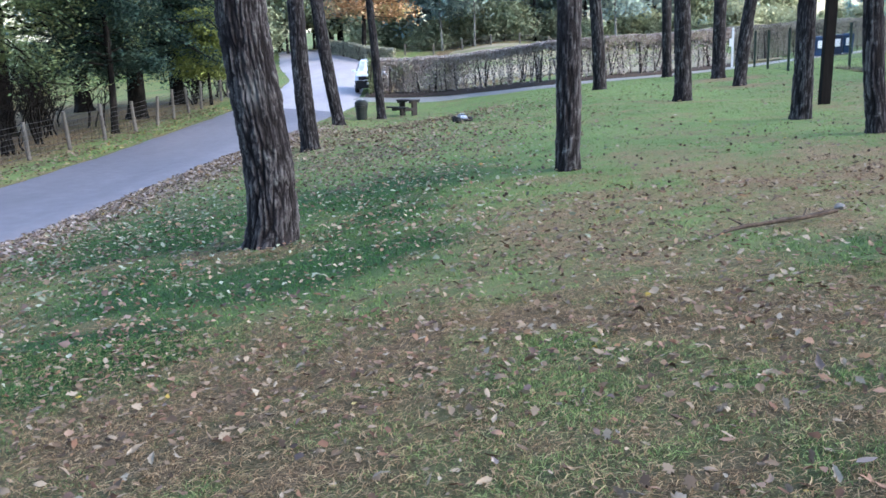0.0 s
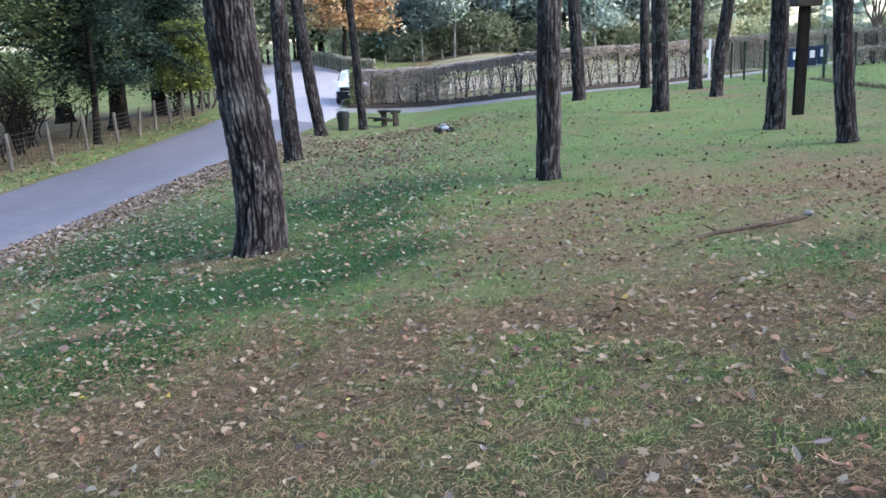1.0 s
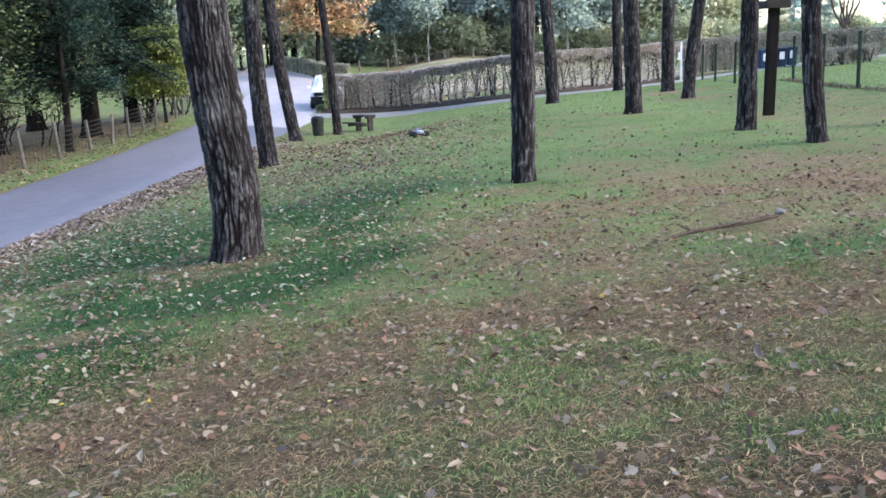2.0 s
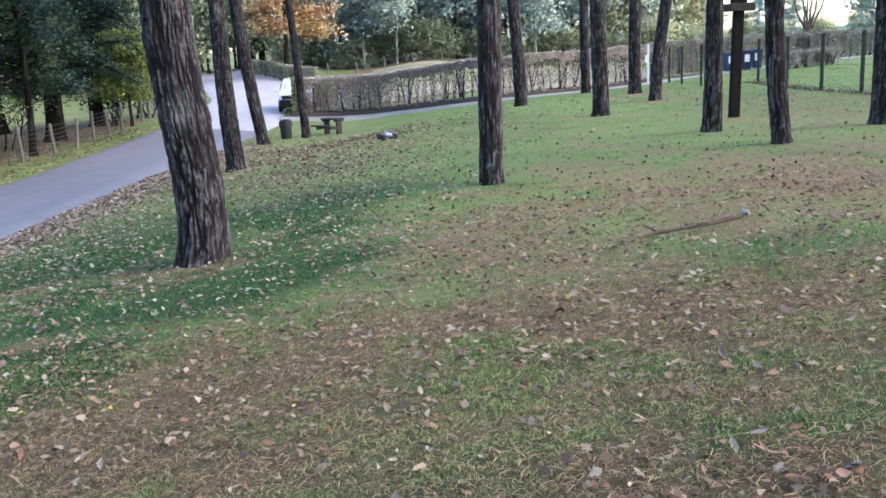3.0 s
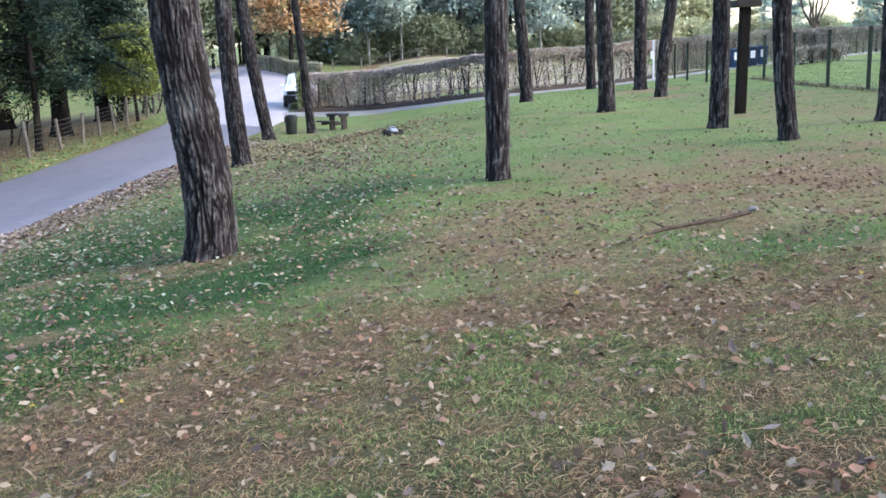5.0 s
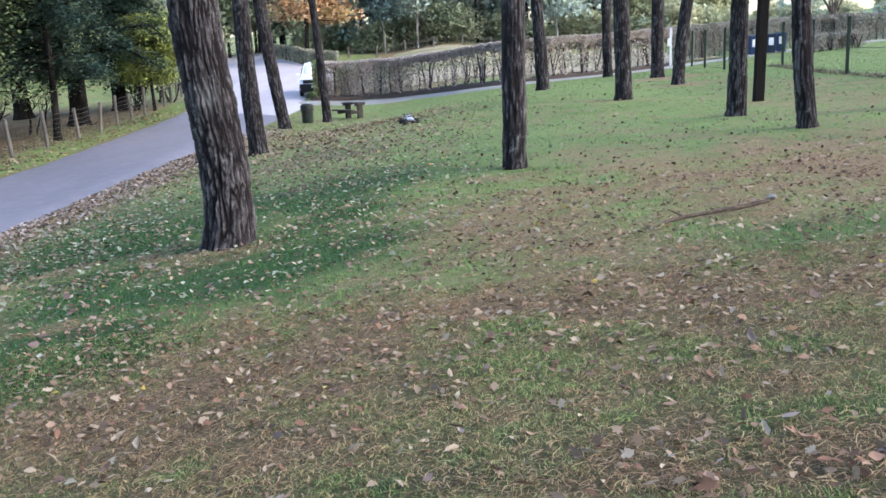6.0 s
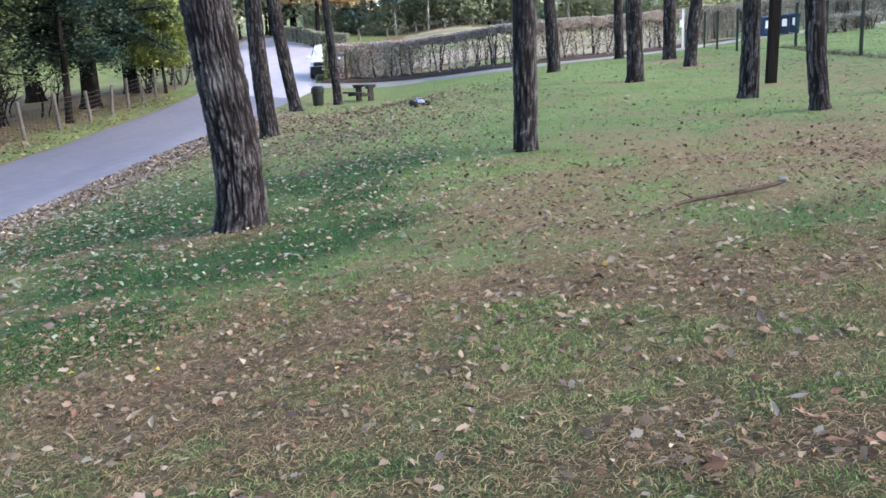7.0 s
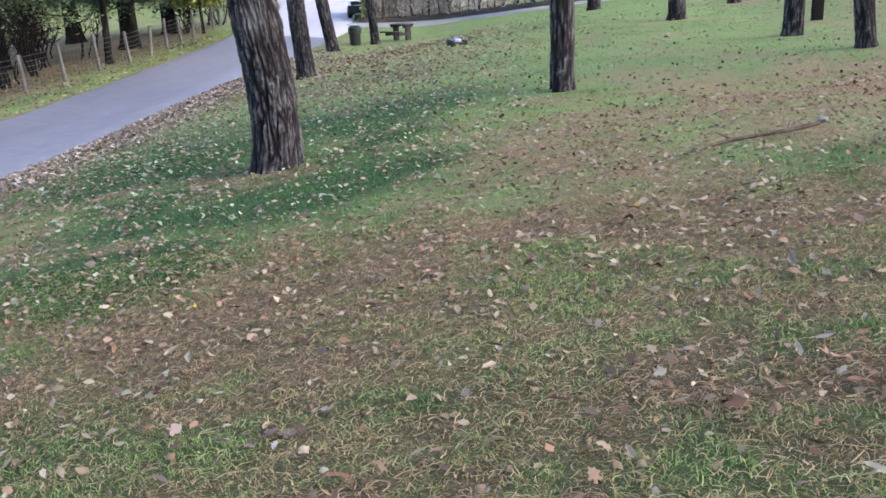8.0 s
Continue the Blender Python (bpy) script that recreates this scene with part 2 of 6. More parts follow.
# ================= materials =================
class Nodes:
    def __init__(self, name):
        self.mat = bpy.data.materials.new(name)
        self.mat.use_nodes = True
        self.t = self.mat.node_tree
        self.bsdf = self.t.nodes["Principled BSDF"]

    def node(self, kind, **kw):
        n = self.t.nodes.new(kind)
        for key, val in kw.items():
            n.inputs[key].default_value = val
        return n

    def link(self, a, b):
        self.t.links.new(a, b)

    def coord(self):
        return self.t.nodes.new("ShaderNodeTexCoord").outputs["Object"]

    def noise(self, scale, detail=4.0, rough=0.55, vec=None, stretch=None):
        n = self.node("ShaderNodeTexNoise", Scale=scale, Detail=detail, Roughness=rough)
        v = self.coord() if vec is None else vec
        if stretch:
            mp = self.t.nodes.new("ShaderNodeMapping")
            mp.inputs["Scale"].default_value = stretch
            self.link(v, mp.inputs["Vector"])
            v = mp.outputs[0]
        self.link(v, n.inputs["Vector"])
        return n.outputs["Fac"]

    def ramp(self, fac, stops):
        n = self.t.nodes.new("ShaderNodeValToRGB")
        els = n.color_ramp.elements
        while len(els) < len(stops):
            els.new(0.5)
        for e, (p, c) in zip(els, stops):
            e.position = p
            e.color = (*c, 1)
        self.link(fac, n.inputs[0])
        return n.outputs[0]

    def mix(self, fac, a, b, mode="MIX"):
        n = self.t.nodes.new("ShaderNodeMix")
        n.data_type = "RGBA"
        n.blend_type = mode
        for sock, val in ((n.inputs[0], fac), (n.inputs[6], a), (n.inputs[7], b)):
            if isinstance(val, (int, float)):
                sock.default_value = val
            elif isinstance(val, tuple):
                sock.default_value = (*val, 1)
            else:
                self.link(val, sock)
        return n.outputs[2]

    def math(self, op, a, b=0.0, clamp=False):
        n = self.t.nodes.new("ShaderNodeMath")
        n.operation = op
        n.use_clamp = clamp
        for sock, val in ((n.inputs[0], a), (n.inputs[1], b)):
            if isinstance(val, (int, float)):
                sock.default_value = val
            else:
                self.link(val, sock)
        return n.outputs[0]

    def attr(self, name):
        n = self.t.nodes.new("ShaderNodeAttribute")
        n.attribute_name = name
        return n.outputs["Fac"]

    def island(self):
        return self.t.nodes.new("ShaderNodeNewGeometry").outputs["Random Per Island"]

    def each(self):
        return self.t.nodes.new("ShaderNodeObjectInfo").outputs["Random"]

    def finish(self, colour, rough=0.8, bump=None, strength=0.3, distance=0.02, metal=0.0, spec=0.4, translucent=0.0):
        if isinstance(colour, tuple):
            self.bsdf.inputs["Base Color"].default_value = (*colour, 1)
        else:
            self.link(colour, self.bsdf.inputs["Base Color"])
        if isinstance(rough, (int, float)):
            self.bsdf.inputs["Roughness"].default_value = rough
        else:
            self.link(rough, self.bsdf.inputs["Roughness"])
        self.bsdf.inputs["Metallic"].default_value = metal
        self.bsdf.inputs["Specular IOR Level"].default_value = spec
        if bump is not None:
            b = self.node("ShaderNodeBump", Strength=strength, Distance=distance)
            self.link(bump, b.inputs["Height"])
            self.link(b.outputs[0], self.bsdf.inputs["Normal"])
        if translucent:
            tr = self.t.nodes.new("ShaderNodeBsdfTranslucent")
            if isinstance(colour, tuple):
                tr.inputs[0].default_value = (*colour, 1)
            else:
                self.link(colour, tr.inputs[0])
            mx = self.t.nodes.new("ShaderNodeMixShader")
            mx.inputs[0].default_value = translucent
            self.link(self.bsdf.outputs[0], mx.inputs[1])
            self.link(tr.outputs[0], mx.inputs[2])
            self.link(mx.outputs[0], self.t.nodes["Material Output"].inputs[0])
        return self.mat


def mottled(name, a, b, scale=6.0, rough=0.7, metal=0.0, bump=0.15, grain=60.0, spec=0.22, stretch=None):
    """A plain surface with stains at one scale and grain at another."""
    n = Nodes(name)
    big, fine = n.noise(scale, stretch=stretch), n.noise(grain, stretch=stretch)
    col = n.ramp(n.math("ADD", n.math("MULTIPLY", big, 0.7), n.math("MULTIPLY", fine, 0.3)), [(0.3, a), (0.7, b)])
    return n.finish(col, rough, fine, bump, 0.005, metal, spec)


def leafy(name, stops, translucent=0.3, rough=0.6, patch=0.35, each=0.0, speck=1.0, clump=0.5):
    n = Nodes(name)
    f = n.math("ADD", n.math("MULTIPLY", n.island(), speck), 0.5 - 0.5 * speck)
    f = n.math("ADD", f, n.math("MULTIPLY", n.math("SUBTRACT", n.noise(clump, 2.0), 0.5), 2 * patch), clamp=True)
    f = n.math("ADD", f, n.math("MULTIPLY", n.math("SUBTRACT", n.each(), 0.5), each), clamp=True)
    return n.finish(n.ramp(f, stops), rough, translucent=translucent, spec=0.25)


def make_ground():
    n = Nodes("turf_soil")
    co = n.coord()
    g = n.attr("cover")
    fine, mid, straw = n.noise(90, 5, vec=co), n.noise(9, 4, vec=co), n.noise(40, 4, vec=co, stretch=(1, 3.5, 1))
    green = n.ramp(fine, [(0.3, (0.060, 0.092, 0.027)), (0.55, (0.145, 0.205, 0.066)), (0.75, (0.265, 0.330, 0.118))])
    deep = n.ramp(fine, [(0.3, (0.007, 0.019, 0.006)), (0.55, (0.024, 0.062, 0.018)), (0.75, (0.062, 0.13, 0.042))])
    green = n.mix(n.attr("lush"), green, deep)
    brown = n.ramp(straw, [(0.36, (0.024, 0.016, 0.009)), (0.53, (0.20, 0.135, 0.072)), (0.70, (0.44, 0.318, 0.18))])
    f = n.math("ADD", g, n.math("MULTIPLY", n.math("SUBTRACT", mid, 0.5), 0.8), clamp=True)
    # dark soil tone that also carries the shade between blades and under the yews
    soil = n.ramp(mid, [(0.35, (0.010, 0.008, 0.005)), (0.7, (0.045, 0.033, 0.020))])
    return n.finish(n.mix(n.math("MULTIPLY", n.attr("bare"), 0.68, clamp=True), n.mix(f, brown, green), soil), 0.95, fine, 0.5, 0.02, spec=0.15)


def make_blades(name="grass_blades", calm=0.0):
    n = Nodes(name)
    r = n.island()
    g = n.math("ADD", n.attr("cover"), n.math("MULTIPLY", n.math("SUBTRACT", r, 0.5), 0.75), clamp=True)
    r2 = n.math("FRACT", n.math("MULTIPLY", r, 17.3))
    if calm:
        r2 = n.math("ADD", n.math("MULTIPLY", r2, 1 - calm), 0.52 * calm)
    green = n.ramp(r2, [(0.0, (0.050, 0.073, 0.022)), (0.25, (0.125, 0.175, 0.052)), (0.5, (0.185, 0.250, 0.078)), (1.0, (0.285, 0.335, 0.130))])
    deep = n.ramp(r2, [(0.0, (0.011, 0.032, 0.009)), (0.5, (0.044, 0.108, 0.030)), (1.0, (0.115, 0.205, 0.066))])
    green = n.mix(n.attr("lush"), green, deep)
    straw = n.ramp(r2, [(0.0, (0.052, 0.033, 0.017)), (0.25, (0.17, 0.112, 0.058)), (0.55, (0.278, 0.182, 0.100)), (1.0, (0.36, 0.265, 0.155))])
    return n.finish(n.mix(n.ramp(g, [(0.30, (0, 0, 0)), (0.66, (1, 1, 1))]), straw, green), 0.8, translucent=0.15, spec=0.08)


def make_leaf(name, stops):
    n = Nodes(name)
    r = n.math("FRACT", n.math("ADD", n.island(), n.each()))
    col = n.mix(n.math("MULTIPLY", n.noise(120, 3), 0.5), n.ramp(r, stops), (0.10, 0.065, 0.04))
    return n.finish(col, 0.85, n.noise(160, 3), 0.3, 0.003, spec=0.12, translucent=0.12)


def make_bark(name, dark, mid, light, lichen):
    n = Nodes(name)
    co = n.coord()
    ridge, fine = n.attr("ridge"), n.noise(55, 5, 0.65, vec=co, stretch=(1, 1, 0.6))
    f = n.math("ADD", n.math("MULTIPLY", ridge, 0.62), n.math("MULTIPLY", fine, 0.42))
    col = n.ramp(f, [(0.24, dark), (0.52, mid), (0.90, light)])
    spots = n.ramp(n.noise(7, 5, 0.7, vec=co), [(0.56, (0, 0, 0)), (0.68, (1, 1, 1))])
    col = n.mix(n.math("MULTIPLY", n.math("MULTIPLY", spots, ridge), 0.55), col, lichen)
    warm = n.ramp(n.noise(1.6, 3, vec=co), [(0.4, (0, 0, 0)), (0.7, (1, 1, 1))])
    col = n.mix(n.math("MULTIPLY", n.attr("scar"), 0.4), col, (0.30, 0.30, 0.29))
    col = n.mix(n.math("MULTIPLY", warm, 0.06), col, (0.050, 0.034, 0.028))
    return n.finish(col, 0.95, fine, 0.7, 0.012, spec=0.06)


def make_asphalt(name, a, b, c):
    n = Nodes(name)
    co = n.coord()
    fine, big, mid = n.noise(160, 4, vec=co), n.noise(0.35, 4, vec=co, stretch=(2.0, 0.4, 1)), n.noise(3.5, 5, vec=co)
    col = n.ramp(n.math("ADD", n.math("MULTIPLY", big, 0.55), n.math("MULTIPLY", mid, 0.45)), [(0.3, a), (0.55, b), (0.75, c)])
    col = n.mix(n.math("MULTIPLY", fine, 0.35), col, (0.05, 0.048, 0.05))
    return n.finish(col, 0.68, fine, 0.4, 0.006, spec=0.45)


M_GROUND, M_BLADES, M_BLADES_MID, M_BLADES_CALM = make_ground(), make_blades(), make_blades("slope_blades", 0.45), make_blades("lawn_blades", 0.85)
LEAF_TONES = [(0.0, (0.055, 0.038, 0.028)), (0.2, (0.12, 0.084, 0.058)), (0.45, (0.21, 0.155, 0.105)), (0.72, (0.31, 0.245, 0.172)), (0.93, (0.39, 0.332, 0.245)), (0.96, (0.25, 0.14, 0.085)), (0.99, (0.27, 0.16, 0.08)), (1.0, (0.48, 0.36, 0.06))]
M_LEAF = make_leaf("fallen_leaf", LEAF_TONES)
M_LEAF_DARK = make_leaf("dark_fallen_leaf", [(0.0, (0.050, 0.036, 0.033)), (0.4, (0.11, 0.078, 0.070)), (0.8, (0.19, 0.14, 0.125)), (1.0, (0.30, 0.24, 0.21))])
M_LEAF_RUSSET = make_leaf("russet_leaf", [(0.0, (0.075, 0.040, 0.026)), (0.5, (0.205, 0.112, 0.074)), (0.85, (0.31, 0.195, 0.138)), (1.0, (0.37, 0.275, 0.20))])
M_LEAF_MAUVE = make_leaf("faded_mauve_leaf", [(0.0, (0.110, 0.079, 0.069)), (0.3, (0.264, 0.204, 0.179)), (0.7, (0.396, 0.325, 0.289)), (1.0, (0.506, 0.440, 0.378))])
M_LEAF_YELLOW = make_leaf("yellowed_leaf", [(0.0, (0.20, 0.14, 0.05)), (0.5, (0.40, 0.31, 0.11)), (1.0, (0.52, 0.45, 0.20))])
M_TUFT = leafy("dry_tuft", [(0.0, (0.06, 0.055, 0.03)), (0.6, (0.14, 0.12, 0.07)), (1.0, (0.24, 0.20, 0.12))], 0.15)
M_LEAF_MINT = make_leaf("bleached_green_leaf", [(0.0, (0.077, 0.094, 0.061)), (0.4, (0.176, 0.209, 0.143)), (0.8, (0.275, 0.319, 0.231)), (1.0, (0.385, 0.418, 0.319))])
M_LEAF_CREAM = make_leaf("pale_cream_leaf", [(0.0, (0.225, 0.199, 0.159)), (1.0, (0.318, 0.292, 0.252))])
M_BARK = make_bark("pine_bark", (0.0075, 0.0066, 0.0068), (0.025, 0.0215, 0.0225), (0.108, 0.101, 0.099), (0.25, 0.25, 0.235))
M_BARK_DARK = make_bark("yew_bark", (0.005, 0.005, 0.005), (0.013, 0.011, 0.010), (0.033, 0.028, 0.024), (0.058, 0.065, 0.046))
M_BARK_BROWN = make_bark("lopped_bark", (0.05, 0.035, 0.026), (0.13, 0.095, 0.075), (0.24, 0.19, 0.155), (0.22, 0.20, 0.16))
M_BARK_PALE = make_bark("birch_bark", (0.06, 0.055, 0.05), (0.20, 0.19, 0.17), (0.42, 0.41, 0.38), (0.30, 0.32, 0.26))
# pinkish junction tarmac, with the open sky's brightness put into its colour
M_FORECOURT = make_asphalt("sky_bright_forecourt", (0.319, 0.284, 0.291), (0.426, 0.385, 0.389), (0.533, 0.485, 0.481))
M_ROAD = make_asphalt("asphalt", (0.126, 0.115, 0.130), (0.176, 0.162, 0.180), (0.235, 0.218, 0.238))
M_PATH = make_asphalt("path_tarmac", (0.202, 0.193, 0.172), (0.260, 0.250, 0.222), (0.319, 0.303, 0.269))
M_NEEDLE = leafy("pine_needles", [(0.0, (0.018, 0.034, 0.018)), (0.6, (0.045, 0.075, 0.035)), (1.0, (0.085, 0.11, 0.05))])
M_YEW = leafy("yew_foliage", [(0.0, (0.016, 0.040, 0.031)), (0.5, (0.043, 0.084, 0.065)), (0.9, (0.136, 0.199, 0.126)), (1.0, (0.216, 0.216, 0.108))], 0.4, patch=1.0, speck=0.25, clump=0.9)
M_AUTUMN = leafy("thinning_foliage", [(0.0, (0.081, 0.134, 0.073)), (0.55, (0.198, 0.263, 0.117)), (0.9, (0.304, 0.324, 0.138)), (1.0, (0.385, 0.304, 0.121))], 0.45, patch=0.8, speck=0.4, clump=0.8)
M_YELLOW = leafy("yellow_green_foliage", [(0.0, (0.20, 0.24, 0.06)), (0.6, (0.38, 0.43, 0.12)), (1.0, (0.52, 0.52, 0.19))], 0.4, speck=0.5)
M_ORANGE = leafy("beech_orange_leaves", [(0.0, (0.373, 0.244, 0.114)), (0.3, (0.717, 0.416, 0.215)), (0.55, (0.850, 0.573, 0.344)), (0.8, (0.850, 0.688, 0.373)), (1.0, (0.717, 0.746, 0.373))], 0.45, patch=0.9, speck=0.5, clump=0.6)
# distance haze is put into these leaf colours: all paler, the first two bluer
M_WOODS_DARK = leafy("hazed_conifer_foliage", [(0.0, (0.072, 0.147, 0.174)), (0.5, (0.256, 0.422, 0.442)), (1.0, (0.669, 0.846, 0.805))], 0.45, patch=1.1, each=0.9, speck=0.35, clump=0.55)
M_WOODS = leafy("hazed_woodland_foliage", [(0.0, (0.166, 0.251, 0.243)), (0.5, (0.445, 0.570, 0.529)), (1.0, (0.752, 0.821, 0.639))], 0.5, patch=1.0, each=0.9, speck=0.35, clump=0.5)
M_WOODS_PALE = leafy("hazed_pale_foliage", [(0.0, (0.240, 0.300, 0.180)), (0.5, (0.516, 0.552, 0.348)), (1.0, (0.720, 0.696, 0.432))], 0.5, patch=1.0, each=0.8, speck=0.35, clump=0.5)
M_HEDGE = leafy("hedge_leaves", [(0.0, (0.24, 0.19, 0.17)), (0.5, (0.43, 0.36, 0.325)), (0.9, (0.55, 0.49, 0.44)), (1.0, (0.38, 0.39, 0.23))], 0.35)
M_HEDGE_GREY = leafy("grey_green_hedge_leaves", [(0.0, (0.17, 0.17, 0.12)), (0.5, (0.33, 0.32, 0.24)), (1.0, (0.46, 0.45, 0.34))], 0.35, speck=0.5)
M_HEDGE_DULL = leafy("dull_hedge_leaves", [(0.0, (0.111, 0.101, 0.086)), (0.5, (0.260, 0.240, 0.202)), (1.0, (0.429, 0.410, 0.338))], 0.3, speck=0.5)
M_HEDGE_GREEN = leafy("hedge_green", [(0.0, (0.07, 0.10, 0.04)), (1.0, (0.20, 0.22, 0.10))], 0.15)
M_TWIG = mottled("twigs", (0.016, 0.012, 0.011), (0.060, 0.046, 0.040), 9)
M_POST = mottled("weathered_post", (0.065, 0.057, 0.05), (0.18, 0.16, 0.138), 5, 0.9, bump=0.4, stretch=(3, 3, 0.4))
M_WIRE = mottled("fence_wire", (0.045, 0.042, 0.040), (0.11, 0.10, 0.095), 8, 0.6, 0.4)
M_GREENPOST = mottled("green_steel_post", (0.006, 0.014, 0.010), (0.015, 0.028, 0.020), 4, 0.5)
M_DARKWOOD = mottled("dark_timber", (0.006, 0.005, 0.005), (0.020, 0.017, 0.015), 5, 0.95, bump=0.4, spec=0.05, stretch=(3, 3, 0.4))
M_TIMBER = mottled("grey_timber", (0.022, 0.020, 0.019), (0.065, 0.058, 0.054), 6, 0.8, bump=0.4, stretch=(0.4, 3, 3))
M_TIMBER_END = mottled("stained_timber", (0.018, 0.015, 0.013), (0.05, 0.042, 0.036), 6, 0.85, bump=0.4)
M_BINBODY = mottled("bin_plastic", (0.012, 0.014, 0.012), (0.028, 0.031, 0.027), 6, 0.45)
M_BINTOP = mottled("bin_hood", (0.25, 0.26, 0.26), (0.45, 0.46, 0.46), 6, 0.35, 0.5)
M_BLACK = mottled("black_plastic", (0.008, 0.008, 0.009), (0.028, 0.028, 0.03), 20, 0.45)
M_RUBBER = mottled("rubber", (0.010, 0.010, 0.011), (0.035, 0.034, 0.034), 25, 0.85, bump=0.4)
M_WHITE = mottled("white_paint", (0.528, 0.536, 0.544), (0.656, 0.656, 0.656), 3, 0.3, bump=0.03)
M_CARWHITE = mottled("car_paint", (0.70, 0.74, 0.78), (0.80, 0.83, 0.86), 1.5, 0.2, bump=0.0, spec=0.6)
M_GLASS = mottled("dark_glass", (0.012, 0.016, 0.022), (0.02, 0.026, 0.034), 2, 0.08, bump=0.0, spec=0.7)
# windscreen glass, painted pale to stand for the sky reflected in it
M_SCREEN = mottled("sky_reflection_screen", (0.52, 0.57, 0.62), (0.66, 0.70, 0.74), 3, 0.25, bump=0.02, spec=0.6)
M_RIM = mottled("alloy", (0.35, 0.35, 0.36), (0.55, 0.55, 0.56), 8, 0.35, 0.8)
M_BLUEBIN = mottled("blue_bin_plastic", (0.008, 0.025, 0.063), (0.017, 0.042, 0.098), 4, 0.45)
M_DARKBIN = mottled("dark_bin_plastic", (0.008, 0.014, 0.035), (0.017, 0.025, 0.052), 4, 0.45)
M_STICK = mottled("dead_branch", (0.025, 0.017, 0.013), (0.140, 0.101, 0.073), 12, 0.9, bump=0.5)
M_STONE = mottled("stone", (0.14, 0.125, 0.11), (0.28, 0.255, 0.225), 15, 0.85, bump=0.5)
M_CONE = mottled("pine_cone", (0.022, 0.016, 0.012), (0.075, 0.05, 0.035), 60, 0.85, bump=0.5)
M_ORANGEPLASTIC = mottled("lamp_red", (0.35, 0.02, 0.02), (0.5, 0.04, 0.03), 6, 0.25)
M_LENS = mottled("lamp_clear", (0.55, 0.58, 0.6), (0.7, 0.72, 0.74), 6, 0.15)
M_SHELL = mottled("silver_blue_shell", (0.06, 0.066, 0.085), (0.50, 0.52, 0.56), 14, 0.25, bump=0.0, spec=0.6)
M_SOIL = mottled("bare_soil", (0.030, 0.022, 0.017), (0.075, 0.055, 0.042), 4, 0.95, bump=0.6, grain=30)

# ================= ground, road, path =================
def spread(lo, hi, fine_lo, fine_hi, step, grow=1.16):
    vals = list(np.arange(fine_lo, fine_hi + step / 2, step))
    s, v = step, fine_hi
    while v < hi:
        s = min(s * grow, 250)
        v += s
        vals.append(v)
    s, v = step, fine_lo
    while v > lo:
        s = min(s * grow, 250)
        v -= s
        vals.insert(0, v)
    return np.array(vals)


def sheet(xs, ys, lift):
    X, Y = np.meshgrid(xs, ys)
    Z = lift(X, Y)
    n, m = X.shape
    i = np.arange(n * m).reshape(n, m)
    f = np.stack([i[:-1, :-1], i[:-1, 1:], i[1:, 1:], i[1:, :-1]], -1).reshape(-1, 4)
    return np.stack([X, Y, Z], -1).reshape(-1, 3), f


def ground_top(x, y):
    near = np.exp(-(np.hypot(x, y) / 45) ** 2)
    bumps = 0.035 * (fbm(x * 1.7, y * 1.7, 21) - 0.5) + 0.02 * (fbm(x * 7, y * 7, 31) - 0.5)
    on_road = (x > road_left(y) - 0.4) & (x < road_right(y) + 0.25)
    on_path = (y > path_low(x) - 0.25) & (y < path_low(x) + path_width(x) + 0.3) & (x > -9.8)
    return ground_z(x, y) + np.where(on_road | on_path, -0.05, bumps * near)


def bare(x, y):
    """Where soil and rotted litter show; darkened for shade in blade gaps and under the yews."""
    near = 1 / (1 + np.exp(np.clip((np.hypot(x, y) - 6.0) / 1.2, -60, 60)))
    # the yews' shade on the ground, put in as darker soil colour
    under = 0.8 * np.clip(-(x - road_left(y) + 1.6) / 0.8, 0, 1) * np.exp(-((x + 19) / 7.0) ** 4) * (y > 8) * np.clip((56 - y) / 8, 0, 1) * (0.5 + 0.7 * fbm(x * 0.5, y * 0.5, 19))
    return np.clip(near + under, 0, 1.8)


gv, gf = sheet(spread(-2500, 2500, -16, 14, 0.19), spread(-600, 4500, 0, 52, 0.19), ground_top)
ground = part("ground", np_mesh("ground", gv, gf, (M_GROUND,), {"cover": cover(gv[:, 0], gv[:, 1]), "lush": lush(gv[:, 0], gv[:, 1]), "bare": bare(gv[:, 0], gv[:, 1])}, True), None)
tagged(ground, "patchy autumn turf, green in parts and straw-brown in others", "ground", kind="structure")


def ribbon(name, left, right, rows, cols, material, across, label, thick=0.03):
    """A draped strip with an edge. across: 'x' runs along y, 'y' runs along x."""
    w = np.linspace(0, 1, cols)
    rows = np.asarray(rows, float)
    lo, hi = left(rows)[:, None], right(rows)[:, None]
    a = lo + (hi - lo) * w
    b = np.repeat(rows[:, None], cols, 1)
    x, y = (a, b) if across == "x" else (b, a)
    z = ground_z(x, y) + 0.018 + 0.012 * np.sin(np.pi * w)[None, :]
    z[:, 0] -= thick + 0.03
    z[:, -1] -= thick + 0.03
    n, m = x.shape
    i = np.arange(n * m).reshape(n, m)
    f = np.stack([i[:-1, :-1], i[:-1, 1:], i[1:, 1:], i[1:, :-1]], -1).reshape(-1, 4)
    if across == "y":
        f = f[:, ::-1]
    ob = part(name, np_mesh(name, np.stack([x, y, z], -1).reshape(-1, 3), f, (material,), None, True), None)
    return tagged(ob, label, name, kind="structure")


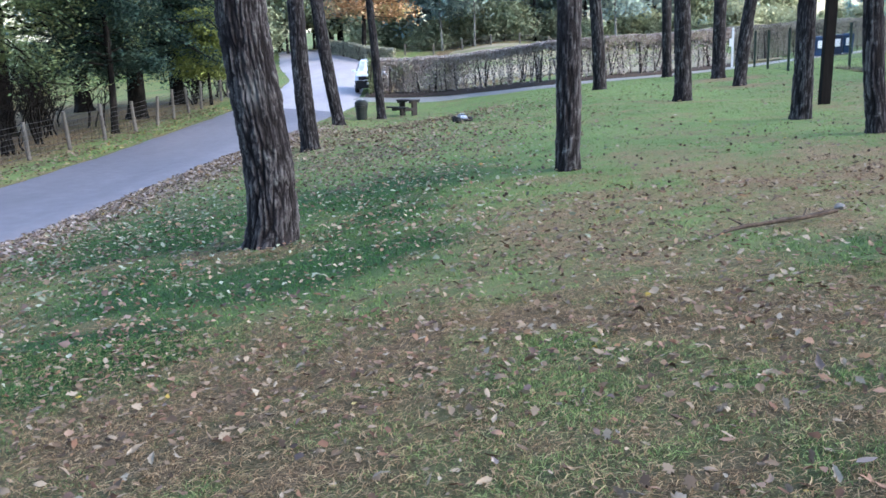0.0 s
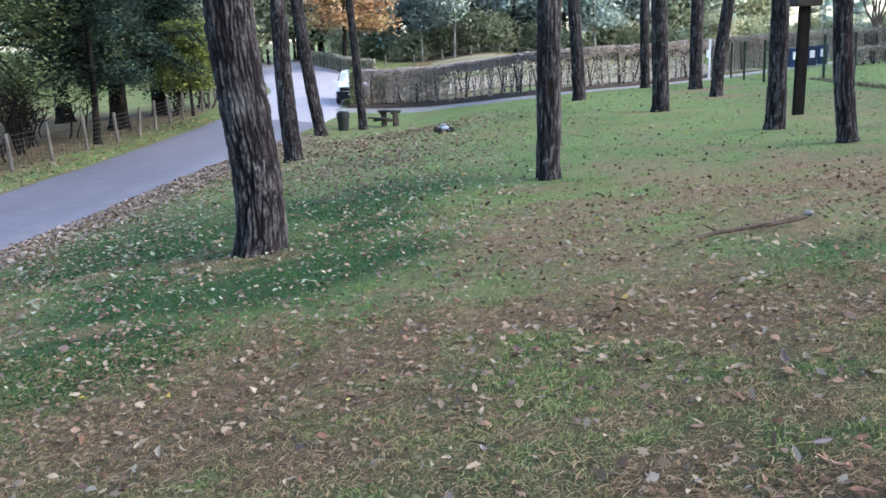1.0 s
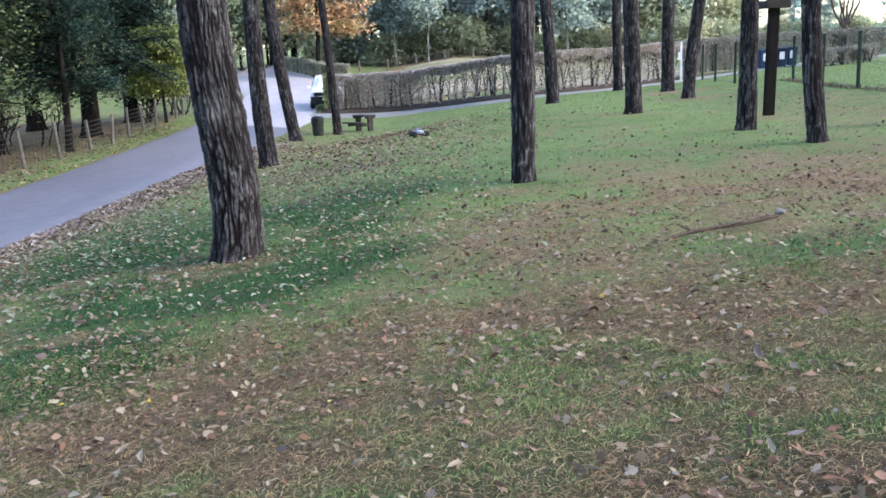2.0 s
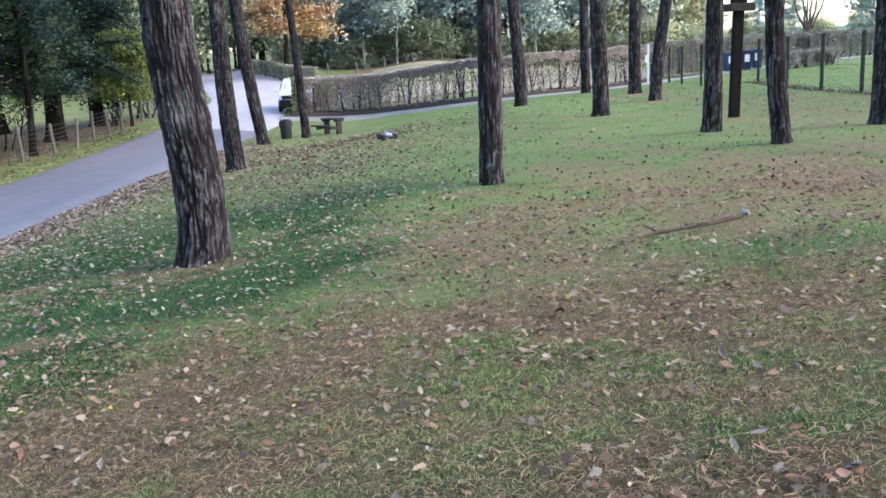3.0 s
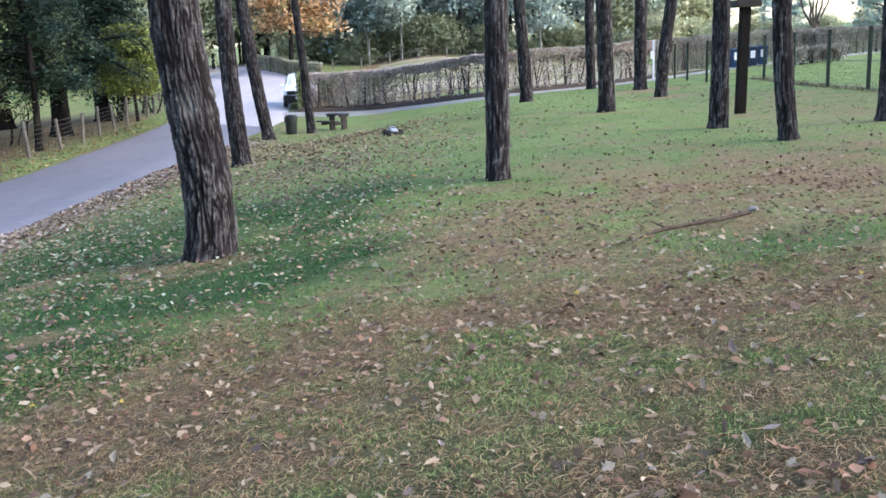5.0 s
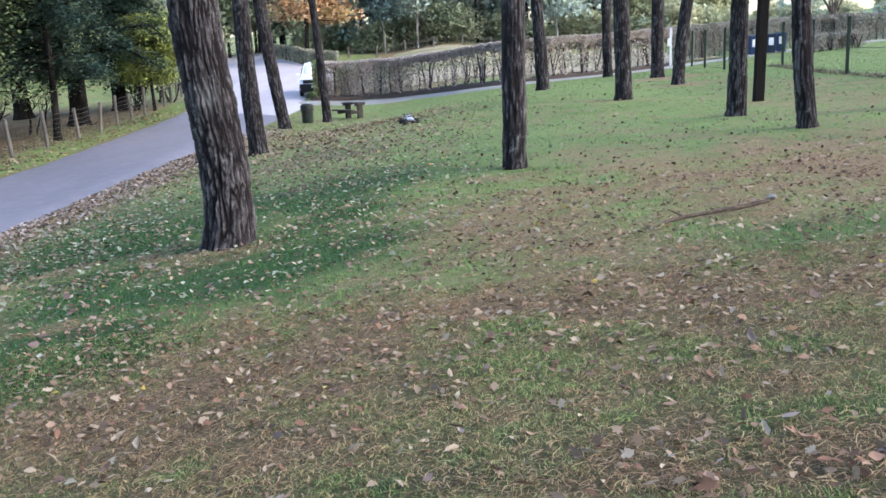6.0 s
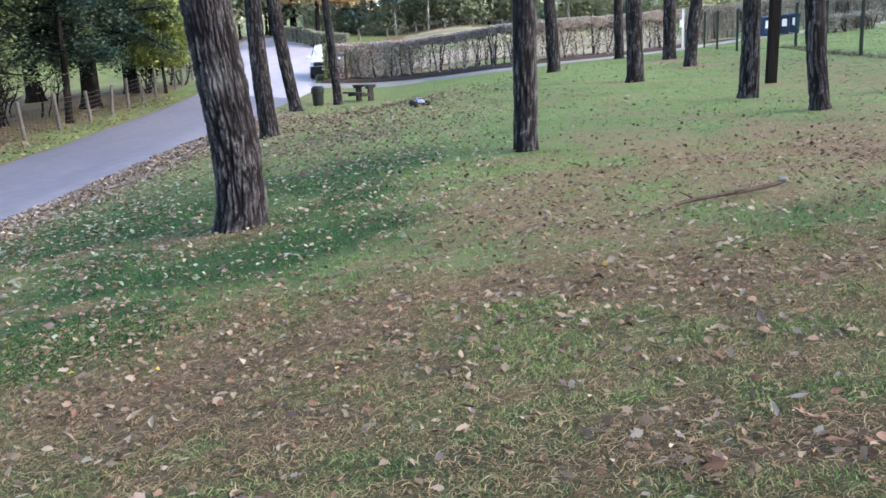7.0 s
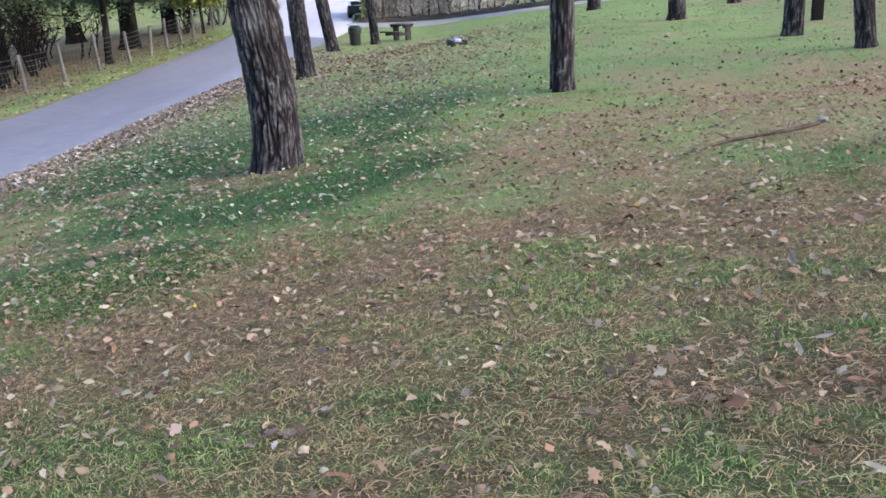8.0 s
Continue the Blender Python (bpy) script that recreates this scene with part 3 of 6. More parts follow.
wob = lambda y: 0.12 * (fbm(np.asarray(y) * 0.8, np.asarray(y) * 0 + 3, 5) - 0.5) + 0.10 * (fbm(np.asarray(y) * 3, np.asarray(y) * 0, 6) - 0.5)
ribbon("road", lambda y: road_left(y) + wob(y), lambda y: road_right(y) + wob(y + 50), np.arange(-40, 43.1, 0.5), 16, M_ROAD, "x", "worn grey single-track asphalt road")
ribbon("forecourt", lambda y: road_left(y) + wob(y), lambda y: road_right(y) + wob(y + 50), np.arange(43, 104, 0.5), 16, M_FORECOURT, "x", "pinkish tarmac of the wide road junction, open-sky brightness in its colour")
ribbon("path", lambda x: path_low(x) + wob(x), lambda x: path_low(x) + path_width(x) + wob(x + 30), np.arange(-9.6, 40, 0.4), 8, M_PATH, "y", "pale tarmac footpath along the hedge")

def make_meadow():
    n = Nodes("pale_meadow")
    co = n.coord()
    big, fine = n.noise(0.3, 4, vec=co, stretch=(0.4, 1.2, 1)), n.noise(14, 4, vec=co)
    col = n.ramp(n.math("ADD", n.math("MULTIPLY", big, 0.7), n.math("MULTIPLY", fine, 0.3)), [(0.36, (0.14, 0.17, 0.065)), (0.5, (0.24, 0.215, 0.13)), (0.64, (0.33, 0.27, 0.20))])
    return n.finish(col, 0.95, fine, 0.4, 0.03, spec=0.1)


MEADOW_V, MEADOW_F = sheet(np.arange(-7.8, 14, 0.6), np.arange(55.2, 90, 0.6), lambda x, y: ground_z(x, y) + 0.03 + 0.05 * fbm(x, y, 12))
meadow = part("meadow", np_mesh("meadow", MEADOW_V, MEADOW_F, (make_meadow(),), None, True), None)
tagged(meadow, "pale rough meadow behind the hedge", "meadow", kind="structure")

# ================= trees =================
def cells(u, v, nu, seed):
    """Distance to a cell's border in a jittered lattice that wraps round u."""
    iu, iv = np.floor(u), np.floor(v)
    f1 = np.full(u.shape, 9.0)
    f2 = np.full(u.shape, 9.0)
    for du in (-1, 0, 1):
        for dv in (-1, 0, 1):
            cu, cv = np.mod(iu + du, nu), iv + dv
            px = iu + du + 0.5 + 0.85 * (lattice(cu, cv, seed) - 0.5)
            py = cv + 0.5 + 0.85 * (lattice(cu, cv, seed + 1) - 0.5)
            d = np.hypot(u - px, v - py)
            f2 = np.where(d < f1, f1, np.minimum(f2, d))
            f1 = np.minimum(f1, d)
    return f2 - f1


def stem_line(z, lean):
    """Sideways run of a stem. lean: a slope, or the coefficients of z, z^2, z^3 for its lowest part, with the height to which they hold and the slope above."""
    z = np.asarray(z, float)
    if not isinstance(lean, tuple):
        return lean * z
    *co, top, slope = lean
    q = np.clip(z, 0, top)
    return sum(c * q ** (k + 1) for k, c in enumerate(co)) + slope * np.clip(z - top, 0, None)


def trunk_mesh(name, height, r0, r1, lean, seed, around=56, detail_to=5.0, step=0.06, flare=0.35, depth=0.02, plate=0.065, bend=0.0, top_r=0.06, crease=None):
    """A bark-covered trunk. r0: radius above the flare, r1: radius at detail_to; then it tapers to top_r."""
    zs = np.concatenate([[-0.35, -0.2], np.arange(-0.1, detail_to, step), np.linspace(detail_to, height, 22)])
    th = 2 * np.pi * np.arange(around) / around
    Z, T = np.meshgrid(zs, th, indexing="ij")
    zc = np.clip(Z, 0, None)
    R = np.where(zc < detail_to, r0 + (r1 - r0) * zc / detail_to, r1 + (top_r - r1) * (zc - detail_to) / max(height - detail_to, 0.1))
    lobes = 0.6 + 0.4 * np.cos(T * 5 + seed) * np.cos(T * 2 + 1.3 * seed)
    R = R * (1 + flare * np.exp(-zc / (r0 * 0.6)) * lobes) * (1 + 0.04 * np.sin(T * 2 + seed + zc * 0.7))
    nu = max(int(2 * np.pi * r0 / plate), 8)
    back = np.mod(T - np.pi / 2, 2 * np.pi) / (2 * np.pi)      # seam on the far side
    warp = 0.9 * (fbm(back * 9, Z * 2.4, seed + 40) - 0.5) + 0.5 * (fbm(back * 34, Z * 8, seed + 41) - 0.5)
    split = cells(np.mod(back * nu + 1.2 * warp, nu), Z / (plate * 7.5) + 1.6 * warp, nu, seed)
    fissure = np.abs(2 * fbm(back * nu * 1.1 + 0.9 * warp, Z * 2.6 + 0.5 * warp, seed + 51, 2) - 1)
    crust = fbm(back * nu * 4, Z * 24, seed + 52)
    plates = np.clip(fissure * 3.4, 0, 1) * (0.45 + 0.55 * np.clip(split / 0.3, 0, 1))
    ridge = np.clip(plates * (0.25 + 1.1 * crust) * (0.5 + 0.9 * fbm(back * nu * 0.35, Z * 3.2, seed + 3)), 0, 1.15)
    scar = np.zeros(Z.shape)
    if crease:
        way = np.cos(T - crease[0])
        scar = np.clip(way, 0, 1) ** 14 * np.exp(-((Z - crease[1] + 0.1) / 0.13) ** 2) * np.clip(2.2 * fbm(T * 9, Z * 12, 88) - 0.5, 0, 1)
        R = R - 0.006 * np.exp(-((Z - crease[1] - 0.02 * np.sin(3 * T)) / 0.02) ** 2) * np.clip(way + 0.4, 0, 1) 
    R = R + depth * (ridge - 0.45) + 0.25 * depth * (fbm(np.cos(T) * 14 + 20, Z * 20, seed + 9) - 0.5)
    off = stem_line(Z, lean) + bend * np.sin(Z * 0.55 + seed) * 0.12
    offy = bend * 0.6 * np.sin(Z * 0.4 + 2 * seed) * 0.12
    v = np.stack([R * np.cos(T) + off, R * np.sin(T) + offy, Z], -1).reshape(-1, 3)
    n, m = Z.shape
    i = np.arange(n * m).reshape(n, m)
    j = np.roll(i, -1, 1)
    f = np.stack([i[:-1], j[:-1], j[1:], i[1:]], -1).reshape(-1, 4)
    return np_mesh(name, v, f, (), {"ridge": ridge.ravel(), "scar": scar.ravel()}, True)


def limb_paths(base, count, height_lo, height_hi, length, seed, lean=0.0, rise=0.3, droop=0.0, k=6, r0=0.05):
    r = np.random.default_rng(seed)
    hs = np.sort(r.uniform(height_lo, height_hi, count))
    az = r.uniform(0, 2 * np.pi, count)
    ln = length * r.uniform(0.6, 1.1, count)
    t = np.linspace(0, 1, k)[None, :]
    wig = r.normal(size=(count, k, 3)) * 0.06 * ln[:, None, None] * t[..., None]
    x = stem_line(hs, lean)[:, None] + np.cos(az)[:, None] * ln[:, None] * t
    y = np.sin(az)[:, None] * ln[:, None] * t
    z = hs[:, None] + ln[:, None] * (rise * t - droop * t * t)
    return np.stack([x, y, z], -1) + wig + np.asarray(base), r0 * (1 - 0.85 * t) * (ln[:, None] / length)


def foliage_round(paths, per, spread_r, seed, start=0.35, with_offset=False):
    """Clump centres scattered about the outer part of limbs."""
    r = np.random.default_rng(seed)
    n, k, _ = paths.shape
    m = n * per
    li = r.integers(0, n, m)
    t = r.uniform(start, 1.0, m) * (k - 1)
    a = np.floor(t).astype(int).clip(0, k - 2)
    fr = (t - a)[:, None]
    p = paths[li, a] * (1 - fr) + paths[li, a + 1] * fr
    g = r.normal(size=(m, 3)) * spread_r
    g[:, 2] *= 0.55
    return (p + g, g) if with_offset else p + g


def pine(x, y, r0, r1, lean, seed, near, height, label):
    tree = thing("pine_tree", x, y, label, "tree", "pines on the slope", kind="")
    step, around = (0.022, 190) if near == 2 else (0.05, 80) if near == 1 else (0.09, 48)
    det = 3.6 if near == 2 else 6.0
    part("trunk", trunk_mesh("trunk", height, r0, r1, lean, seed, around, det, step, 0.3, 0.036 if near == 2 else 0.028, 0.052 if near == 2 else 0.055, 0.0 if isinstance(lean, tuple) else 0.4, crease=(4.98, 1.74) if near == 2 else None), M_BARK, tree)
    pts, rad = limb_paths((0, 0, 0), 16, height * 0.62, height * 0.97, 2.3, seed, lean, 0.35, 0.1)
    each_tube("limb", pts, rad, M_BARK, tree)
    dead, drad = limb_paths((0, 0, 0), 5, 4.2, height * 0.6, 1.0, seed + 5, lean, 0.1, 0.25, r0=0.022)
    each_tube("dead_branch", dead, drad, M_BARK, tree)
    c = foliage_round(pts, 75, 0.38, seed + 2, 0.3)
    v, f = cards(c, 0.13, seed + 3, 0.2, 0.3)
    part("crown", np_mesh("crown", v, f), M_NEEDLE, tree)
    return tree


PINES = (
    (-2.85, 10.02, 0.262, 0.232, (0.1387, -0.1671, 0.0348, 2.7, -0.03), 2, 15), (-5.69, 23.72, 0.222, 0.19, (-0.0948, 0.0153, 3.0, -0.01), 1, 17), (-7.70, 36.88, 0.245, 0.22, (-0.1713, 0.009, 5.5, -0.07), 1, 17),
    (-6.63, 40.52, 0.175, 0.150, (-0.0472, -0.0027, 5.8, -0.07), 1, 15), (0.385, 13.42, 0.168, 0.158, (0.0162, -0.0012, 3.0, 0.005), 1, 14), (2.32, 37.76, 0.24, 0.20, -0.051, 0, 16),
    (5.93, 45.43, 0.22, 0.20, -0.026, 0, 16), (3.94, 27.15, 0.225, 0.17, (-0.0274, -0.0018, 3.3, -0.035), 1, 15), (7.28, 40.27, 0.265, 0.235, 0.002, 0, 17),
    (6.70, 33.41, 0.205, 0.18, (0.05, 0.018, 3.5, 0.13), 0, 15), (4.925, 19.00, 0.182, 0.13, (0.0235, -0.0067, 2.6, -0.01), 1, 14), (5.155, 15.50, 0.150, 0.132, (-0.1418, 0.0245, 2.4, -0.02), 1, 13),
    (7.65, 17.51, 0.225, 0.205, 0.012, 1, 15),
)
for i, (x, y, r0, r1, lean, near, height) in enumerate(PINES):
    size = "thick" if r0 > 0.25 else "slender" if r0 < 0.19 else "tall"
    tilt = " leaning slightly" if abs(float(stem_line(3.0, lean))) > 0.12 else ""
    pine(x, y, r0, r1, lean, 11 + i * 3, near, height, f"{size} pine{tilt}, furrowed grey-brown bark, rooted in turf")


def broad_tree(name, x, y, height, r0, crown_lo, crown_r, material, bark, label, seed, limbs=26, per=260, leaf=0.16, droop=0.25, rise=0.45, spread_r=0.55, group="", flat=0.3, dz=0.0):
    """A trunk, limbs from crown_lo up, and a crown of many small sprays."""
    tree = thing(name, x, y, label, "tree", group, dz=dz)
    part("trunk", trunk_mesh("trunk", height * 0.92, r0, r0 * 0.72, 0.0, seed, 12 if group == "woodland" else 30, min(4.0, height * 0.4), 0.6 if group == "woodland" else 0.16, 0.5, 0.02, 0.09, 0.7), bark, tree)
    pts, rad = limb_paths((0, 0, 0), limbs, crown_lo, height * 0.93, crown_r, seed, 0, rise, droop, r0=r0 * 0.32)
    hs = (pts[:, 0, 2] - crown_lo) / max(height - crown_lo, 0.1)
    shape = (0.45 + 0.75 * np.sqrt(np.clip(1 - hs, 0, 1)))[:, None, None]
    mid = pts[:, :1, :]
    pts = mid + (pts - mid) * shape
    if group == "woodland":
        v, f = tubes(pts[:, ::2], rad[:, ::2], 4)
        part("branchwork", np_mesh("branchwork", v, f, (), {"ridge": np.full(len(v), 0.4)}, True), bark, tree, kind="stuff")
    else:
        each_tube("limb", pts, rad, bark, tree)
    c, g = foliage_round(pts, per, spread_r, seed + 1, 0.25, True)
    v, f = cards(c, leaf, seed + 2, flat)
    out = np.column_stack([c[:, :2], np.zeros(len(c))]) / crown_r
    jitter = np.random.default_rng(seed + 4).normal(size=(len(c), 3)) * 0.25
    part("crown", soften(np_mesh("crown", v, f), 0.5 * g / spread_r + 0.35 * out + jitter + np.array([0, 0, 1.1])), material, tree)
    return tree


# dark evergreens behind the stock fence
YEWS = (
    (-16.15, 37.6, 11, 0.36, 2.0, 3.5, M_YEW, "large dark evergreen with layered drooping boughs behind the fence", 101, 64, 700, 0.34),
    (-17.2, 45.0, 10, 0.36, 1.9, 2.4, M_YEW, "dark evergreen with a thick stem behind the fence", 103, 56, 650, 0.3),
    (-18.6, 32.5, 10, 0.25, 2.5, 4.8, M_AUTUMN, "tree with thinning olive and rust leaves", 105, 50, 380, 0.36),
    (-14.8, 32.5, 6.8, 0.13, 2.1, 2.3, M_YEW, "small dark-stemmed tree close behind the fence", 107, 34, 420, 0.28),
    (-21.5, 44.0, 12, 0.4, 2.0, 5.5, M_YEW, "big dark evergreen at the field edge", 109, 50, 380, 0.4),
    (-18.2, 26.2, 9, 0.2, 2.4, 4.4, M_AUTUMN, "spreading tree with olive and orange foliage", 111, 56, 560, 0.34),
)
for x, y, h, r0, lo, cr, mt, lab, seed, limbs, per, sp in YEWS:
    broad_tree("yew_tree", x, y, h, r0, lo, cr, mt, M_BARK_DARK, lab, seed, limbs, int(per * 1.5), 0.064, 0.55, 0.35, sp, "dark evergreens", 0.75)
broad_tree("sapling", -15.25, 43.9, 4.6, 0.08, 1.4, 1.4, M_YELLOW, M_BARK_DARK, "bright yellow-green leafy tree beside the road", 115, 40, 420, 0.075, 0.3, 0.35, 0.3, "roadside saplings")


def stems(x, y, count, height, label, seed):
    """A clump of bare thin stems."""
    bush = thing("bare_shrub", x, y, label, "shrub", "bare shrubs")
    r = np.random.default_rng(seed)
    for i in range(count):
        k = 9
        t = np.linspace(0, 1, k)
        dx, dy = r.normal(0, 0.55), r.normal(0, 0.35)
        p = np.stack([r.normal(0, 0.2) + dx * t ** 1.3 + r.normal(0, 0.05, k), r.normal(0, 0.2) + dy * t + r.normal(0, 0.05, k), -0.1 + height * r.uniform(0.7, 1.1) * t], -1)
        paths, rads = [p], [(0.028 + 0.03 * r.random()) * (1 - 0.8 * t)]
        for b in range(18):
            s = r.integers(3, k - 1)
            d = r.normal(0, 0.6, 3)
            d[2] = abs(d[2]) + 0.1
            paths.append(p[s] + d * t[:, None] + r.normal(0, 0.03, (k, 3)) * t[:, None])
            rads.append(0.012 * (1 - 0.8 * t))
        v, f = tubes(np.array(paths), np.array(rads))
        part("stem", np_mesh("stem", v, f, (), {"ridge": np.full(len(v), 0.4)}, True), M_BARK_DARK, bush)


for x, y, n, h, sd in ((-15.4, 25.2, 5, 2.0, 220), (-16.2, 28.2, 6, 2.2, 221), (-16.8, 31.2, 6, 2.3, 223), (-15.5, 22.4, 5, 2.4, 225)):
    stems(x, y, n, h, "tangled bare shrub with arching brown twigs", sd)
stems(-18.2, 30.2, 7, 2.6, "thicket of bare dark stems", 207)
stems(-17.2, 32.2, 6, 2.2, "low bare shrub with crooked twigs", 208)
stems(-19.5, 27.5, 7, 2.8, "thicket of bare dark stems", 209)
stems(-18.8, 35.4, 6, 1.8, "low bare shrub with crooked twigs", 210)
stems(-16.0, 44.2, 6, 2.0, "brown bare bush by the fence", 211)
stems(-16.2, 29.6, 6, 3.2, "clump of dark bare stems behind the fence", 201)
stems(-15.6, 27.0, 5, 3.0, "clump of dark bare stems with fine twigs", 202)
stems(-17.4, 24.0, 6, 3.3, "thicket of bare dark stems", 203)
stems(-16.6, 34.6, 4, 2.4, "low bare shrub with crooked twigs", 204)
stems(-16.8, 46.5, 6, 2.2, "brown bare bush by the fence", 205)
stems(-16.4, 49.0, 6, 2.0, "brown bare bush by the fence", 206)

# woodland behind the hedge: a few kinds, each built once and copied
WOOD_KINDS = []
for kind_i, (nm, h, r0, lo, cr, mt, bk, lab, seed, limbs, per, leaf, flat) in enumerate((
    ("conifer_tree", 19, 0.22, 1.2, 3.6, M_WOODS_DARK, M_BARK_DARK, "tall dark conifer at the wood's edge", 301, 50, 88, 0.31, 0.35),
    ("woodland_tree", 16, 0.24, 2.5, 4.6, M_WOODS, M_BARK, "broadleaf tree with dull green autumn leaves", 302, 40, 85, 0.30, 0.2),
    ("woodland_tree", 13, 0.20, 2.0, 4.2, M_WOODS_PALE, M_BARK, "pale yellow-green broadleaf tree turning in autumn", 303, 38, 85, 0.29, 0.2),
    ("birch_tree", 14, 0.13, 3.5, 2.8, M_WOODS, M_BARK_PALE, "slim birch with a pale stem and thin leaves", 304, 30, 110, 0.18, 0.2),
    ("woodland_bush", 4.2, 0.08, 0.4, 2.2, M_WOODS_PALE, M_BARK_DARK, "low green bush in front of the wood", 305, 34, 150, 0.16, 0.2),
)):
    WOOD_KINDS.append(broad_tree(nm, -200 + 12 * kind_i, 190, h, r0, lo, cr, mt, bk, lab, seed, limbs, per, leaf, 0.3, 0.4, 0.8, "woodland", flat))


def plant(kind_i, x, y, turn, scale=1.0):
    ob = copy_thing(WOOD_KINDS[kind_i], pose(x, y, gz(x, y) - 0.1, 0, 0, turn))
    ob.scale = (scale, scale, scale)
    return ob


r = np.random.default_rng(55)
for k in range(44):
    x = -44 + k * 1.66 + r.uniform(-1, 1)
    row = k % 2
    y = 100 + row * 7 + r.uniform(-2.5, 2.5) + max(0, x) * 0.25
    if x < -22:
        y += 14
    pick = r.integers(0, 4)
    if x < -14:
        kind_i = (1, 2, 2, 1)[pick]
    elif x < -6:
        kind_i = (0, 0, 0, 1)[pick]
    elif x < -2.5:
        kind_i = (2, 2, 0, 2)[pick] if row == 0 else 0
    elif x < 14:
        kind_i = (1, 0, 1, 1)[pick]
    else:
        kind_i = (2, 2, 1, 2)[pick]
    plant(kind_i, x, y, r.uniform(0, 360), r.uniform(0.85, 1.2) if x < 12 else r.uniform(0.5, 0.8))
for k in range(15):
    x = -17 + k * 2.6 + r.uniform(-0.8, 0.8)
    plant(4, x, 95 + r.uniform(-2, 3) + max(0, x) * 0.2, r.uniform(0, 360), r.uniform(0.4, 0.95))
for x, y, kind_i, s in ((-25.5, 98, 2, 0.8), (-22.5, 103, 2, 0.9), (-27.5, 92, 4, 1.2), (-31, 88, 2, 0.9), (-34, 96, 1, 1.0), (-29, 108, 2, 1.1), (-24, 112, 2, 1.0), (-40, 100, 2, 1.2), (-36, 80, 1, 1.0), (-44, 88, 0, 1.0), (-48, 70, 1, 1.0), (-40, 62, 0, 1.0), (-46, 52, 1, 1.1)):
    plant(kind_i, x, y, r.uniform(0, 360), s)
for x in (-8.6, -6.4, 7.2):
    plant(3, x + r.uniform(-0.6, 0.6), 93 + r.uniform(-1.5, 2), r.uniform(0, 360), r.uniform(0.85, 1.15))
# lower far trees under the open sky
for k in range(28):
    x = 24 + k * 4.0 + r.uniform(-1.5, 1.5)
    plant((2, 1, 2, 0)[r.integers(0, 4)], x, 150 + r.uniform(-12, 14), r.uniform(0, 360), r.uniform(0.3, 0.46))
for x, y, kind_i, s in ((25, 98, 4, 0.6), (28, 101, 2, 0.2), (31, 97, 4, 0.65), (33, 103, 2, 0.22), (36, 99, 4, 0.7), (39, 103, 2, 0.2), (42, 99, 4, 0.7), (45, 104, 2, 0.2), (48, 100, 4, 0.7), (22, 96, 4, 0.7), (19, 95, 4, 0.9), (29.3, 69, 1, 0.48), (33.5, 68, 1, 0.6), (36.0, 71, 2, 0.7), (38, 68, 1, 0.8), (44, 72, 0, 0.8)):
    plant(kind_i, x, y, r.uniform(0, 360), s)
# trees out of view that close the place behind and beside the walker
for x, y, kind_i, s in ((-12, -22, 1, 1.0), (0, -28, 0, 1.0), (12, -24, 1, 1.0), (26, -14, 0, 1.0), (-26, -12, 1, 1.0), (34, 8, 1, 1.0), (-34, 8, 0, 1.0), (36, 26, 1, 0.9)):
    plant(kind_i, x, y, r.uniform(0, 360), s)
for ob in WOOD_KINDS:
    bx = ob.location.x
    ob.matrix_basis = pose(bx * 0.2 - 20, 130, gz(bx * 0.2 - 20, 130) - 0.1)

broad_tree("beech_tree", -14.8, 83.0, 11.5, 0.22, 3.2, 4.0, M_ORANGE, M_BARK_DARK, "beech in bright orange and copper autumn leaf", 401, 44, 330, 0.15, 0.35, 0.35, 0.6)


